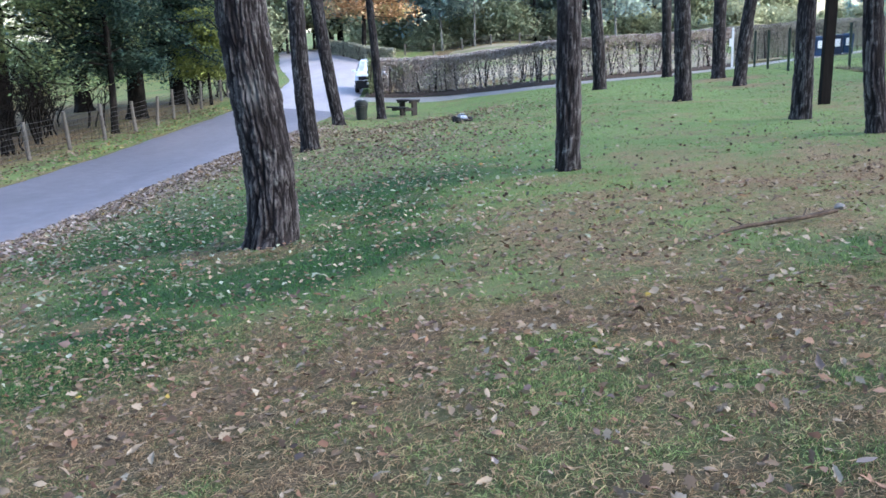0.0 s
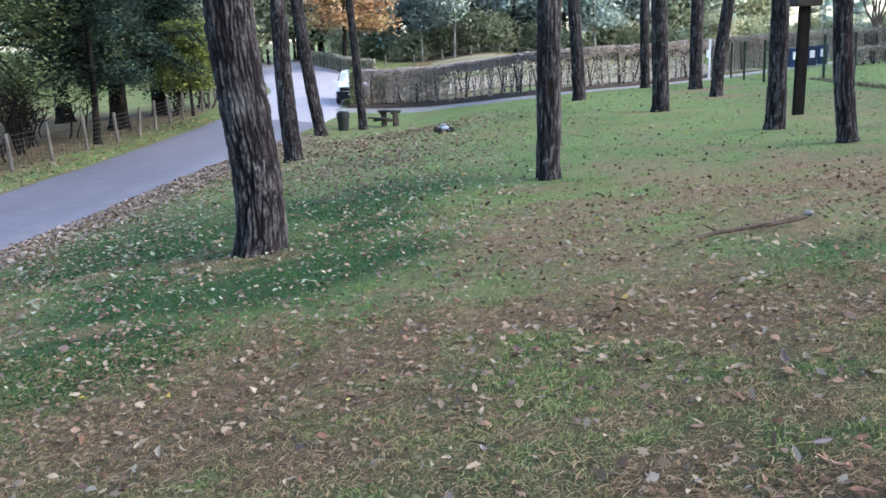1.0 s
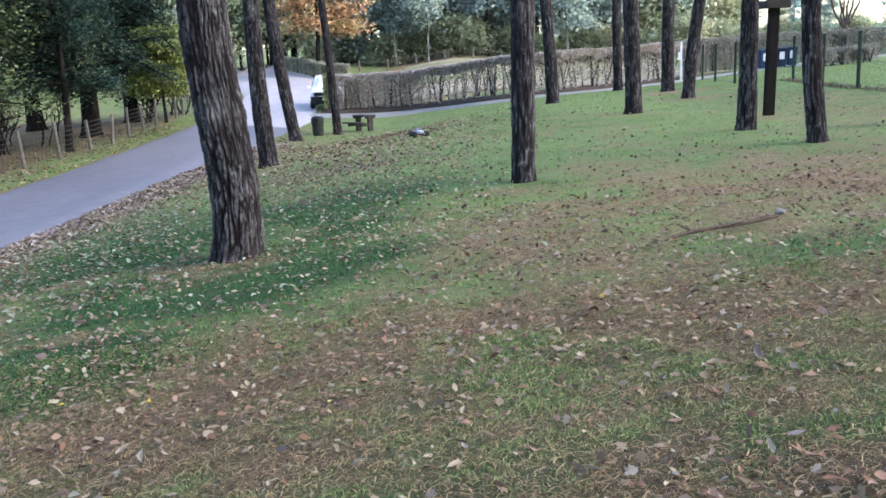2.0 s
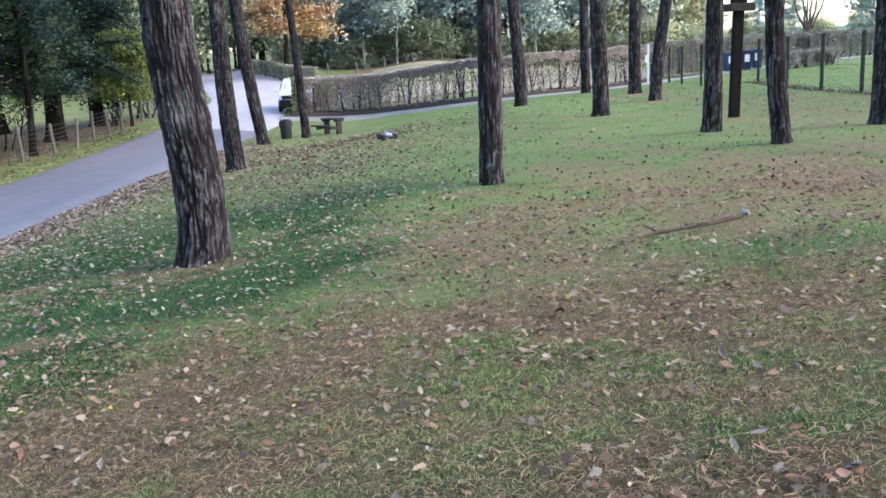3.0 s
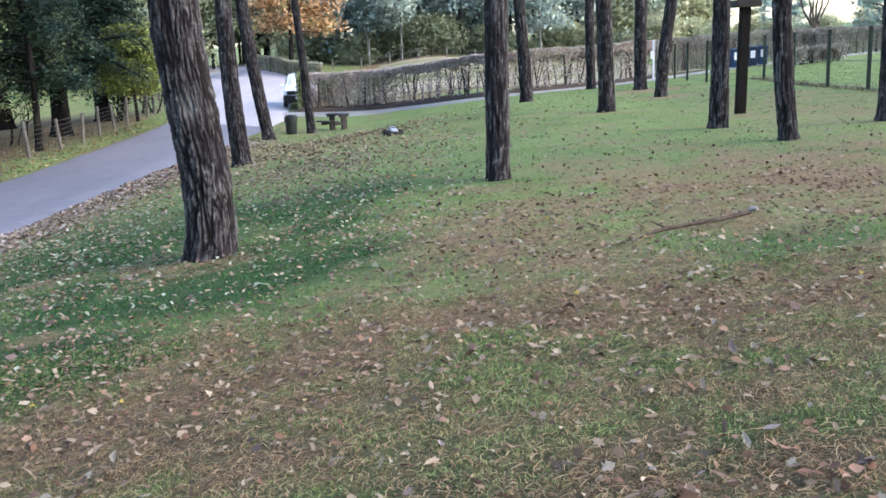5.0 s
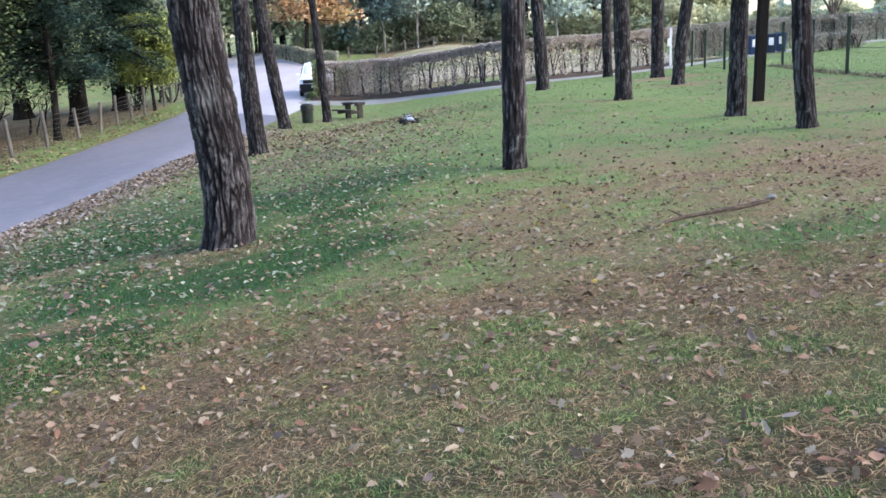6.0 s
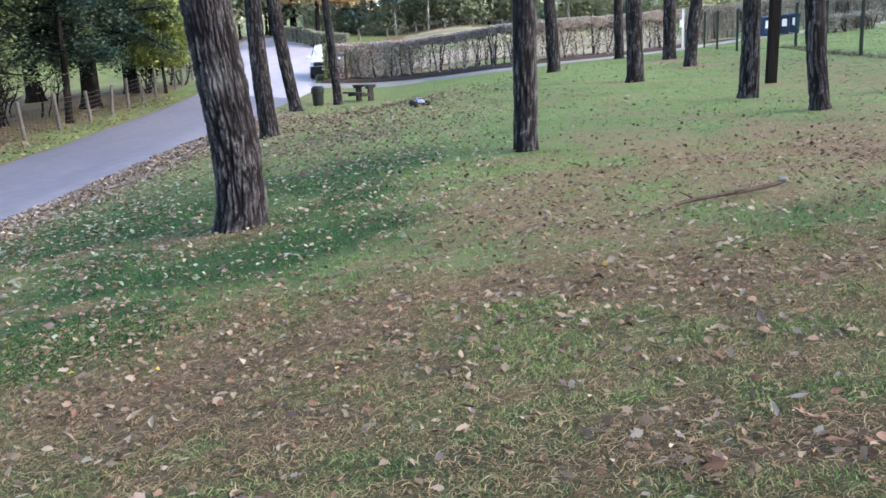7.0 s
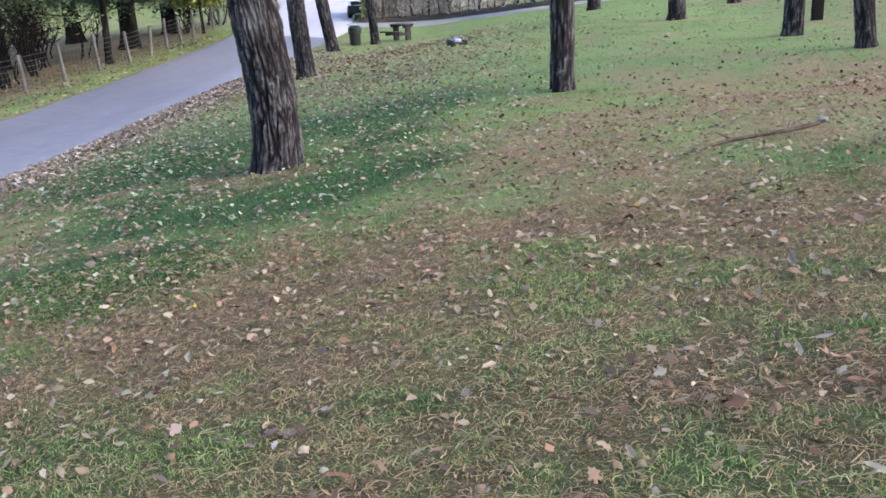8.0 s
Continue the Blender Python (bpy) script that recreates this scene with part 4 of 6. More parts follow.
# ================= hedges =================
def hedge(name, line, height, width, label, seed, stem_gap, dense, top_band, leaf=0.09, count=900, material=None, fall=0.0):
    """A clipped hedge along a line: stems, twigs and leaves. dense: share of the length from its start with leaf to the ground."""
    hd = new(name)
    x0, y0 = line[0]
    hd.matrix_basis = pose(x0, y0, gz(x0, y0))
    tagged(hd, label, "hedge")
    r = np.random.default_rng(seed)
    P = np.array(line, float)
    seg = np.hypot(*np.diff(P, axis=0).T)
    cum = np.concatenate([[0], np.cumsum(seg)])
    L = cum[-1]

    def at(s):
        return np.interp(s, cum, P[:, 0]), np.interp(s, cum, P[:, 1])

    base = np.array([x0, y0, gz(x0, y0)])
    def tall(s):
        return height * (1 - fall * s / L)

    n = int(L / stem_gap)
    k = 9
    t = np.linspace(0, 1, k)
    paths, rads, feet = [], [], []
    for i in range(n):
        s = (i + r.uniform(0.1, 0.9)) * stem_gap
        feet.append(s)
        fork = r.integers(1, 4)
        thick = r.uniform(0.016, 0.036) if r.random() < 0.6 else r.uniform(0.045, 0.085)
        for q in range(fork):
            sx = s + (r.uniform(-0.38, 0.38) * t ** 1.2 if q else r.uniform(-0.1, 0.1) * t)
            px, py = at(np.clip(sx, 0, L))
            py = py - width * r.uniform(0.0, 0.35) + 0.05 * np.cumsum(r.normal(0, 0.5, k)) * t
            px = px + 0.07 * np.cumsum(r.normal(0, 0.8, k)) * t
            pz = ground_z(px, py) - 0.05 + t * (tall(s) - 0.12)
            paths.append(np.stack([px, py, pz], -1) - base)
            rads.append(thick * (1.0 if q == 0 else 0.6) * (1 - 0.6 * t))
    each_tube("stem", paths, rads, M_TWIG, hd, 5)

    # leaf: a clipped top band, tufts round the stems below it, and a full face where the hedge is dense
    feet = np.array(feet)
    m = int(L * count)
    s = r.uniform(0, L, m)
    full = s < dense * L * (0.9 + 0.2 * r.random(m))
    tuft = ~full & (r.random(m) < 0.30)
    s = np.where(tuft, feet[r.integers(0, n, m)], s)
    tuft &= s >= dense * L
    band = top_band * (0.75 + 0.6 * vnoise(s * 1.6, s * 0 + seed, 2))
    drop = np.where(full, 1 - r.random(m) ** 0.8, np.where(tuft, r.random(m) ** 1.7, band * r.random(m) ** 1.3))
    hz = tall(s) * (1 - 0.95 * drop) + 0.08 * (vnoise(s * 1.3, s * 0, seed) - 0.5) + 0.05 * (vnoise(s * 5, s * 0, seed) - 0.5)
    s = np.clip(s + np.where(tuft, r.normal(0, 0.05 + 0.16 * (1 - drop), m), 0), 0, L)
    px, py = at(s)
    side = r.uniform(-0.5, 0.5, m)
    side = np.sign(side) * np.abs(side * 2) ** 0.5 * 0.5
    rib = vnoise(s * 2.2, s * 0, seed + 5)
    side = np.where(full & (rib < 0.42) & (drop > 0.18), np.abs(side) * 0.9 + 0.05, side)
    py = py + side * width
    px = px + r.normal(0, 0.05, m)
    thin = ~full | (r.random(m) < (0.62 if dense < 1 else 1.0)) | (drop < 0.16)
    c = (np.stack([px, py, ground_z(px, py) + hz], -1) - base)[thin]
    v, f = cards(c, leaf, seed + 3, 0.1, 0.45)
    part("leafage", np_mesh("leafage", v, f), material or M_HEDGE, hd, kind="stuff")
    # fine twigs
    m2 = int(L * 60)
    s = r.uniform(0, L, m2)
    px, py = at(s)
    lo = r.uniform(0.2, 1.0, m2) * height * 0.9
    py = py + r.uniform(-0.45, 0.45, m2) * width
    kk = 4
    tt = np.linspace(0, 1, kk)
    d = r.normal(size=(m2, 3)) * 0.25
    d[:, 2] = np.abs(d[:, 2]) + 0.12
    p0 = np.stack([px, py, ground_z(px, py) + lo], -1) - base
    tw = p0[:, None, :] + d[:, None, :] * tt[None, :, None] + r.normal(size=(m2, kk, 3)) * 0.02
    tw[:, :, 2] = np.minimum(tw[:, :, 2], (ground_z(px, py) + height - base[2])[:, None])
    v, f = tubes(tw, np.repeat(0.008 * (1 - 0.7 * tt)[None], m2, 0), 3)
    part("brushwood", np_mesh("brushwood", v, f, (), None, True), M_TWIG, hd, kind="stuff")
    return hd


HEDGE_X = np.linspace(-8.75, 10.2, 26)
hedge("hedge", [(x, float(hedge_y(x))) for x in HEDGE_X], 2.0, 0.9, "clipped brown deciduous hedge, bare-stemmed below, along the path", 501, 0.42, 0.24, 0.20, 0.062, 3000)
hedge("hedge", [(-9.05, 51.8), (-8.95, 52.6)], 2.1, 0.5, "green leafy end of the clipped hedge", 502, 0.3, 1.0, 0.5, 0.08, 1700, M_HEDGE_GREEN)
hedge("hedge", [(11.0, 56.5), (16, 60), (22, 62), (30, 63), (42, 63)], 2.05, 0.8, "clipped brown boundary hedge behind the green", 503, 0.4, 1.0, 0.5, 0.055, 2200, M_HEDGE_DULL, 0.35)
hedge("hedge", [(-20.5, 92.5), (-17.5, 86.5), (-14.4, 80.5), (-11.5, 78)], 1.3, 0.8, "low trimmed hedge round the junction", 504, 0.4, 1.0, 0.5, 0.08, 900, M_HEDGE_GREY)

# soil strip under the hedge
sx = np.arange(-9.3, 10.4, 0.3)
soil_v = []
for x in sx:
    lo, hi = float(path_low(x) + path_width(x)), float(hedge_y(x))
    for w, h in ((lo + 0.05, 0.0), (lo + 0.3, 0.09), ((lo + hi) / 2, 0.12), (hi, 0.18), (hi + 0.8, 0.13), (hi + 1.3, -0.05)):
        soil_v.append((x, w, gz(x, w) + h + 0.09 * (float(fbm(x * 3, w * 3, 8)) - 0.4)))
i = np.arange(len(soil_v)).reshape(len(sx), 6)
soil = part("soil_strip", np_mesh("soil_strip", soil_v, np.stack([i[:-1, :-1], i[1:, :-1], i[1:, 1:], i[:-1, 1:]], -1).reshape(-1, 4), (M_SOIL,), None, True), None)
tagged(soil, "dark bare soil and litter under the hedge", "soil", kind="structure")

# ================= fences =================
def stock_fence():
    fence = thing("stock_fence", -14.3, 30.0, "weathered timber stock fence with wire netting along the road", "fence")
    base = Vector(fence.location)
    r = np.random.default_rng(61)
    fx = lambda y: float(np.interp(y, (-5, 26, 33, 40, 47, 60), (-14.2, -14.4, -14.1, -14.7, -15.6, -18.0)))
    ys = np.arange(8, 58, 2.25)
    for y in ys:
        x = fx(y)
        bm = bmesh.new()
        h = r.uniform(1.05, 1.25)
        rod(bm, (0, 0, -0.3), (r.normal(0, 0.11), r.normal(0, 0.11), h), 0.066, 0.058, 9)
        part("post", bm, M_POST, fence, m=Matrix.Translation(Vector((x, y, gz(x, y))) - base))
    yy = np.arange(8, 56, 0.25)
    xx = np.array([fx(y) for y in yy])
    zz = ground_z(xx, yy)
    for h in (0.12, 0.27, 0.42, 0.57, 0.72, 0.87, 1.02):
        p = np.stack([xx + 0.05, yy, zz + h], -1)[None] - np.array(base)
        v, f = tubes(p, np.full((1, len(yy)), 0.006), 4)
        part("wire", np_mesh("wire", v, f), M_WIRE, fence)
    ps = np.stack([np.stack([xx + 0.05, yy, zz + 0.12], -1), np.stack([xx + 0.05, yy, zz + 0.87], -1)], 1) - np.array(base)
    v, f = tubes(ps, np.full((len(yy), 2), 0.004), 3)
    part("netting", np_mesh("netting", v, f), M_WIRE, fence, kind="stuff")


def chain_fence():
    line = [(10.6, 14.0), (10.8, 20.0), (10.97, 26.62), (11.08, 29.88), (11.2, 33.4), (11.75, 38.4)]
    back = [(11.75, 38.4), (10.2, 41.2), (10.3, 45.2), (10.45, 48.6)]
    fence = thing("chain_link_fence", 11.0, 30.0, "green steel posts with thin wire mesh round the green", "fence")
    base = np.array(fence.location)
    for x, y in [(10.75, 17.0), (10.85, 20.2), (10.92, 23.4)] + line[2:] + back[1:]:
        bm = bmesh.new()
        box(bm, (0.09, 0.09, 1.85), (0, 0, 0.775), 0.012)
        p = part("post", bm, M_GREENPOST, fence, m=Matrix.Translation(Vector((x, y, gz(x, y))) - Vector(base)))
        bm = bmesh.new()
        box(bm, (0.11, 0.11, 0.025), (0, 0, 1.71), 0.008)
        part("cap", bm, M_GREENPOST, p)
    P = np.array(line + back[1:], float)
    cum = np.concatenate([[0], np.cumsum(np.hypot(*np.diff(P, axis=0).T))])
    L = cum[-1]
    H, gap = 1.55, 0.16
    k = 5
    t = np.linspace(0, 1, k)
    paths = []
    for s in np.arange(-H, L, gap):
        for sgn in (1, -1):
            ss = s + H * t if sgn > 0 else s + H * (1 - t)
            if ss.min() < 0 or ss.max() > L:
                continue
            x, y = np.interp(ss, cum, P[:, 0]), np.interp(ss, cum, P[:, 1])
            paths.append(np.stack([x, y, ground_z(x, y) + 0.04 + H * t], -1) - base)
    v, f = tubes(np.array(paths), np.full((len(paths), k), 0.0015), 3)
    part("wire_mesh", np_mesh("wire_mesh", v, f), M_GREENPOST, fence, kind="stuff")
    s = np.linspace(0, L, 90)
    x, y = np.interp(s, cum, P[:, 0]), np.interp(s, cum, P[:, 1])
    for h in (0.06, 0.8, 1.58):
        p = np.stack([x, y, ground_z(x, y) + h], -1)[None] - base
        v, f = tubes(p, np.full((1, 90), 0.006), 4)
        part("line_wire", np_mesh("line_wire", v, f), M_GREENPOST, fence)


def far_fence():
    fence = thing("far_fence", -6.0, 88.0, "pale timber post fence in front of the wood", "fence")
    base = Vector(fence.location)
    for k in range(15):
        x = -12 + k * 2.6
        y = 88.0 + 0.1 * k
        bm = bmesh.new()
        box(bm, (0.13, 0.13, 1.3), (0, 0, 0.35), 0.02)
        part("post", bm, M_POST, fence, m=Matrix.Translation(Vector((x, y, gz(x, y))) - base))
    xx = np.linspace(-12, 24.4, 60)
    yy = 88.0 + 0.1 * (xx + 12) / 2.6
    for h in (0.35, 0.8):
        p = np.stack([xx, yy, ground_z(xx, yy) + h], -1)[None] - np.array(base)
        v, f = tubes(p, np.full((1, 60), 0.018), 4)
        part("rail", np_mesh("rail", v, f), M_POST, fence)


stock_fence()
chain_fence()
far_fence()

# ================= things on the grass =================
def litter_bin():
    b = thing("litter_bin", -7.38, 39.96, "dark litter bin with a pale hood standing on grass", "bin", rz=15)
    bm = bmesh.new()
    lathe(bm, [(0.20, 0.0), (0.225, 0.02), (0.24, 0.35), (0.255, 0.52), (0.27, 0.53), (0.27, 0.56), (0.24, 0.56)], 20)
    part("body", bm, M_BINBODY, b)
    bm = bmesh.new()
    lathe(bm, [(0.255, 0.60), (0.27, 0.62), (0.26, 0.74), (0.20, 0.80), (0.10, 0.82), (0.02, 0.825)], 20)
    part("hood", bm, M_BINBODY, b)
    bm = bmesh.new()
    lathe(bm, [(0.13, 0.822), (0.14, 0.83), (0.13, 0.85), (0.03, 0.86)], 16)
    part("ash_plate", bm, M_BINTOP, b, "pale metal plate on top")
    for s in (-1, 1):
        bm = bmesh.new()
        box(bm, (0.05, 0.16, 0.22), (s * 0.245, 0, 0.62), 0.015)
        part("side_grip", bm, M_BLACK, b)
    bm = bmesh.new()
    lathe(bm, [(0.262, 0.555), (0.275, 0.56), (0.275, 0.60), (0.262, 0.605)], 20)
    part("rim", bm, M_BLACK, b)


def picnic_bench():
    b = thing("picnic_bench", -5.85, 42.3, "heavy timber picnic bench with grey boards on dark ends", "bench", rz=-38, dz=0.0)
    b.scale = (0.82, 0.82, 0.92)
    for k in range(3):
        bm = bmesh.new()
        box(bm, (1.25, 0.19, 0.06), (0.22, -0.2 + 0.2 * k, 0.74), 0.012)
        part("tabletop_board", bm, M_TIMBER, b)
    for s, y in ((-1, -0.62),):
        bm = bmesh.new()
        box(bm, (1.5, 0.26, 0.07), (0.05, y, 0.43), 0.012)
        part("seat_board", bm, M_TIMBER, b)
    for x in (-0.22, 0.68):
        bm = bmesh.new()
        box(bm, (0.12, 0.34, 0.74), (x, 0, 0.35), 0.012)
        part("end_panel", bm, M_TIMBER_END, b)
        bm = bmesh.new()
        box(bm, (0.11, 0.95, 0.13), (x, -0.28, 0.33), 0.012)
        part("seat_bearer", bm, M_TIMBER_END, b)
        bm = bmesh.new()
        box(bm, (0.13, 0.66, 0.09), (x, 0, 0.665), 0.012)
        part("top_bearer", bm, M_TIMBER_END, b)


def bird_table():
    b = thing("bird_table", 6.34, 22.51, "tall dark square post carrying a wooden bird table", "bird table", rz=4)
    bm = bmesh.new()
    box(bm, (0.215, 0.2, 2.75), (0.03, 0, 1.07), 0.012, Euler((0, radians(1.2), 0)).to_matrix())
    part("post", bm, M_DARKWOOD, b)
    bm = bmesh.new()
    box(bm, (0.56, 0.5, 0.05), (0.07, 0, 2.43), 0.008)
    for sy in (-1, 1):
        box(bm, (0.56, 0.03, 0.17), (0.07, sy * 0.25, 2.50), 0.006)
    for sx in (-1, 1):
        box(bm, (0.03, 0.46, 0.15), (0.07 + sx * 0.265, 0, 2.50), 0.006)
    part("tray", bm, M_TIMBER_END, b, "weathered brown tray with raised edges")
    bm = bmesh.new()
    box(bm, (0.30, 0.30, 0.62), (0.06, 0, 2.83), 0.012)
    house = part("nest_box", bm, M_DARKWOOD, b)
    bm = bmesh.new()
    rod(bm, (0.06, -0.155, 2.9), (0.06, -0.149, 2.9), 0.035, seg=14)
    part("entry_hole", bm, M_BLACK, house)
    for s in (-1, 1):
        bm = bmesh.new()
        box(bm, (0.46, 0.30, 0.03), (0.06, s * 0.12, 3.20), 0.006, Euler((s * radians(-32), 0, 0)).to_matrix())
        part("roof_board", bm, M_DARKWOOD, b)


def wheelie_bin(x, y, rz, material, label):
    b = thing("wheelie_bin", x, y, label, "bin", "bins by the hedge", rz)
    bm = bmesh.new()
    box(bm, (0.56, 0.62, 0.92), (0, 0, 0.52), 0.03)
    for v in bm.verts:
        k = 0.84 + 0.16 * min(max((v.co.z - 0.06) / 0.9, 0), 1)
        v.co.x *= k
        v.co.y *= k
    part("body", bm, material, b)
    bm = bmesh.new()
    box(bm, (0.60, 0.68, 0.07), (0, -0.01, 1.01), 0.025)
    box(bm, (0.5, 0.5, 0.04), (0, 0, 1.06), 0.02)
    lid = part("lid", bm, material, b)
    bm = bmesh.new()
    rod(bm, (-0.26, 0.37, 1.0), (0.26, 0.37, 1.0), 0.018)
    part("handle", bm, M_BLACK, lid)
    for s in (-1, 1):
        bm = bmesh.new()
        rod(bm, (s * 0.27, 0.27, 0.1), (s * 0.32, 0.27, 0.1), 0.1, seg=16)
        part("wheel", bm, M_RUBBER, b)
    bm = bmesh.new()
    box(bm, (0.26, 0.012, 0.4), (0, -0.318, 0.66), 0.004)
    part("label_panel", bm, M_WHITE, b, "plain white panel")


def notice_post():
    b = thing("notice_post", 10.05, 52.0, "white painted post with a small white panel by the path", "post")
    bm = bmesh.new()
    box(bm, (0.10, 0.10, 2.0), (0, 0, 1.0), 0.012)
    part("post", bm, M_WHITE, b)
    bm = bmesh.new()
    box(bm, (0.16, 0.03, 0.4), (-0.1, -0.07, 1.25), 0.006)
    part("panel", bm, M_WHITE, b)


def car():
    c = thing("parked_car", -9.5, 55.6, "white parked car, mostly behind the hedge end", "car", rz=97, dz=0.03)
    c.scale = (1.05, 1.05, 1.05)
    prof = [(-2.1, 0.35), (-2.12, 0.72), (-2.0, 0.95), (-1.05, 1.10), (-0.35, 1.62), (0.3, 1.70), (1.35, 1.66), (1.95, 1.2), (2.08, 1.0), (2.1, 0.4), (1.6, 0.28), (-1.7, 0.28)]
    bm = bmesh.new()
    rows = []
    for wx, dz in ((-1.0, 0), (-0.9, 0.0), (-0.45, 0.02), (0, 0.03), (0.45, 0.02), (0.9, 0.0), (1.0, 0)):
        ring = []
        for x, z in prof:
            top = min(max((z - 1.0) / 0.7, 0), 1)
            half = 0.88 * (1 - 0.22 * top)
            inset = 0.0 if abs(wx) < 0.95 else 0.05
            cx = x * (1 - 0.03 * abs(wx) ** 4) + (inset if x < 0 else -inset)
            ring.append(bm.verts.new((cx, wx * half, z + (dz if z > 0.9 else 0) - (0.06 if abs(wx) > 0.95 and z > 0.9 else 0))))
        rows.append(ring)
    n = len(prof)
    for a, b2 in zip(rows, rows[1:]):
        for i in range(n):
            bm.faces.new((a[i], a[(i + 1) % n], b2[(i + 1) % n], b2[i]))
    bm.faces.new(rows[0][::-1])
    bm.faces.new(rows[-1])
    bmesh.ops.recalc_face_normals(bm, faces=bm.faces)
    part("body", bm, M_CARWHITE, c)
    bm = bmesh.new()
    a = [bm.verts.new(p) for p in ((-1.04, -0.70, 1.12), (-1.04, 0.70, 1.12), (-0.40, 0.60, 1.60), (-0.40, -0.60, 1.60))]
    bm.faces.new(a)
    bmesh.ops.solidify(bm, geom=bm.faces[:], thickness=0.03)
    part("windscreen", bm, M_SCREEN, c, "windscreen with the bright sky's reflection painted in its colour")
    for s in (-1, 1):
        for x0, x1 in ((-0.75, 0.25), (0.35, 1.35)):
            bm = bmesh.new()
            box(bm, (x1 - x0, 0.03, 0.36), ((x0 + x1) / 2, s * 0.79, 1.3), 0.01, Euler((s * radians(17), 0, 0)).to_matrix())
            part("side_window", bm, M_GLASS, c)
        bm = bmesh.new()
        box(bm, (0.12, 0.34, 0.16), (-2.0, s * 0.6, 0.82), 0.03)
        part("headlight", bm, M_LENS, c)
        bm = bmesh.new()
        box(bm, (0.14, 0.2, 0.14), (-0.75, s * 1.0, 1.12), 0.04)
        part("door_mirror", bm, M_CARWHITE, c)
        bm = bmesh.new()
        box(bm, (0.08, 0.2, 0.3), (2.05, s * 0.68, 0.95), 0.02)
        part("tail_light", bm, M_ORANGEPLASTIC, c)
        for x in (-1.3, 1.3):
            bm = bmesh.new()
            lathe(bm, [(0.20, -0.10), (0.30, -0.11), (0.335, -0.08), (0.335, 0.08), (0.30, 0.11), (0.20, 0.10)], 22, "X")
            w = part("wheel", bm, M_RUBBER, c, m=pose(x, s * 0.82, 0.33, 0, 0, 90))
            bm = bmesh.new()
            lathe(bm, [(0.04, -0.115), (0.21, -0.10), (0.21, 0.10), (0.04, 0.115)], 16, "X")
            part("rim", bm, M_RIM, w)
    bm = bmesh.new()
    box(bm, (0.16, 1.72, 0.42), (-2.06, 0, 0.46), 0.05)
    part("bumper", bm, M_BLACK, c)
    bm = bmesh.new()
    box(bm, (0.06, 1.36, 0.2), (-2.09, 0, 0.78), 0.02)
    part("grille", bm, M_BLACK, c)
    bm = bmesh.new()
    box(bm, (0.02, 0.5, 0.11), (-2.15, 0, 0.5), 0.004)
    part("plate", bm, M_WHITE, c)


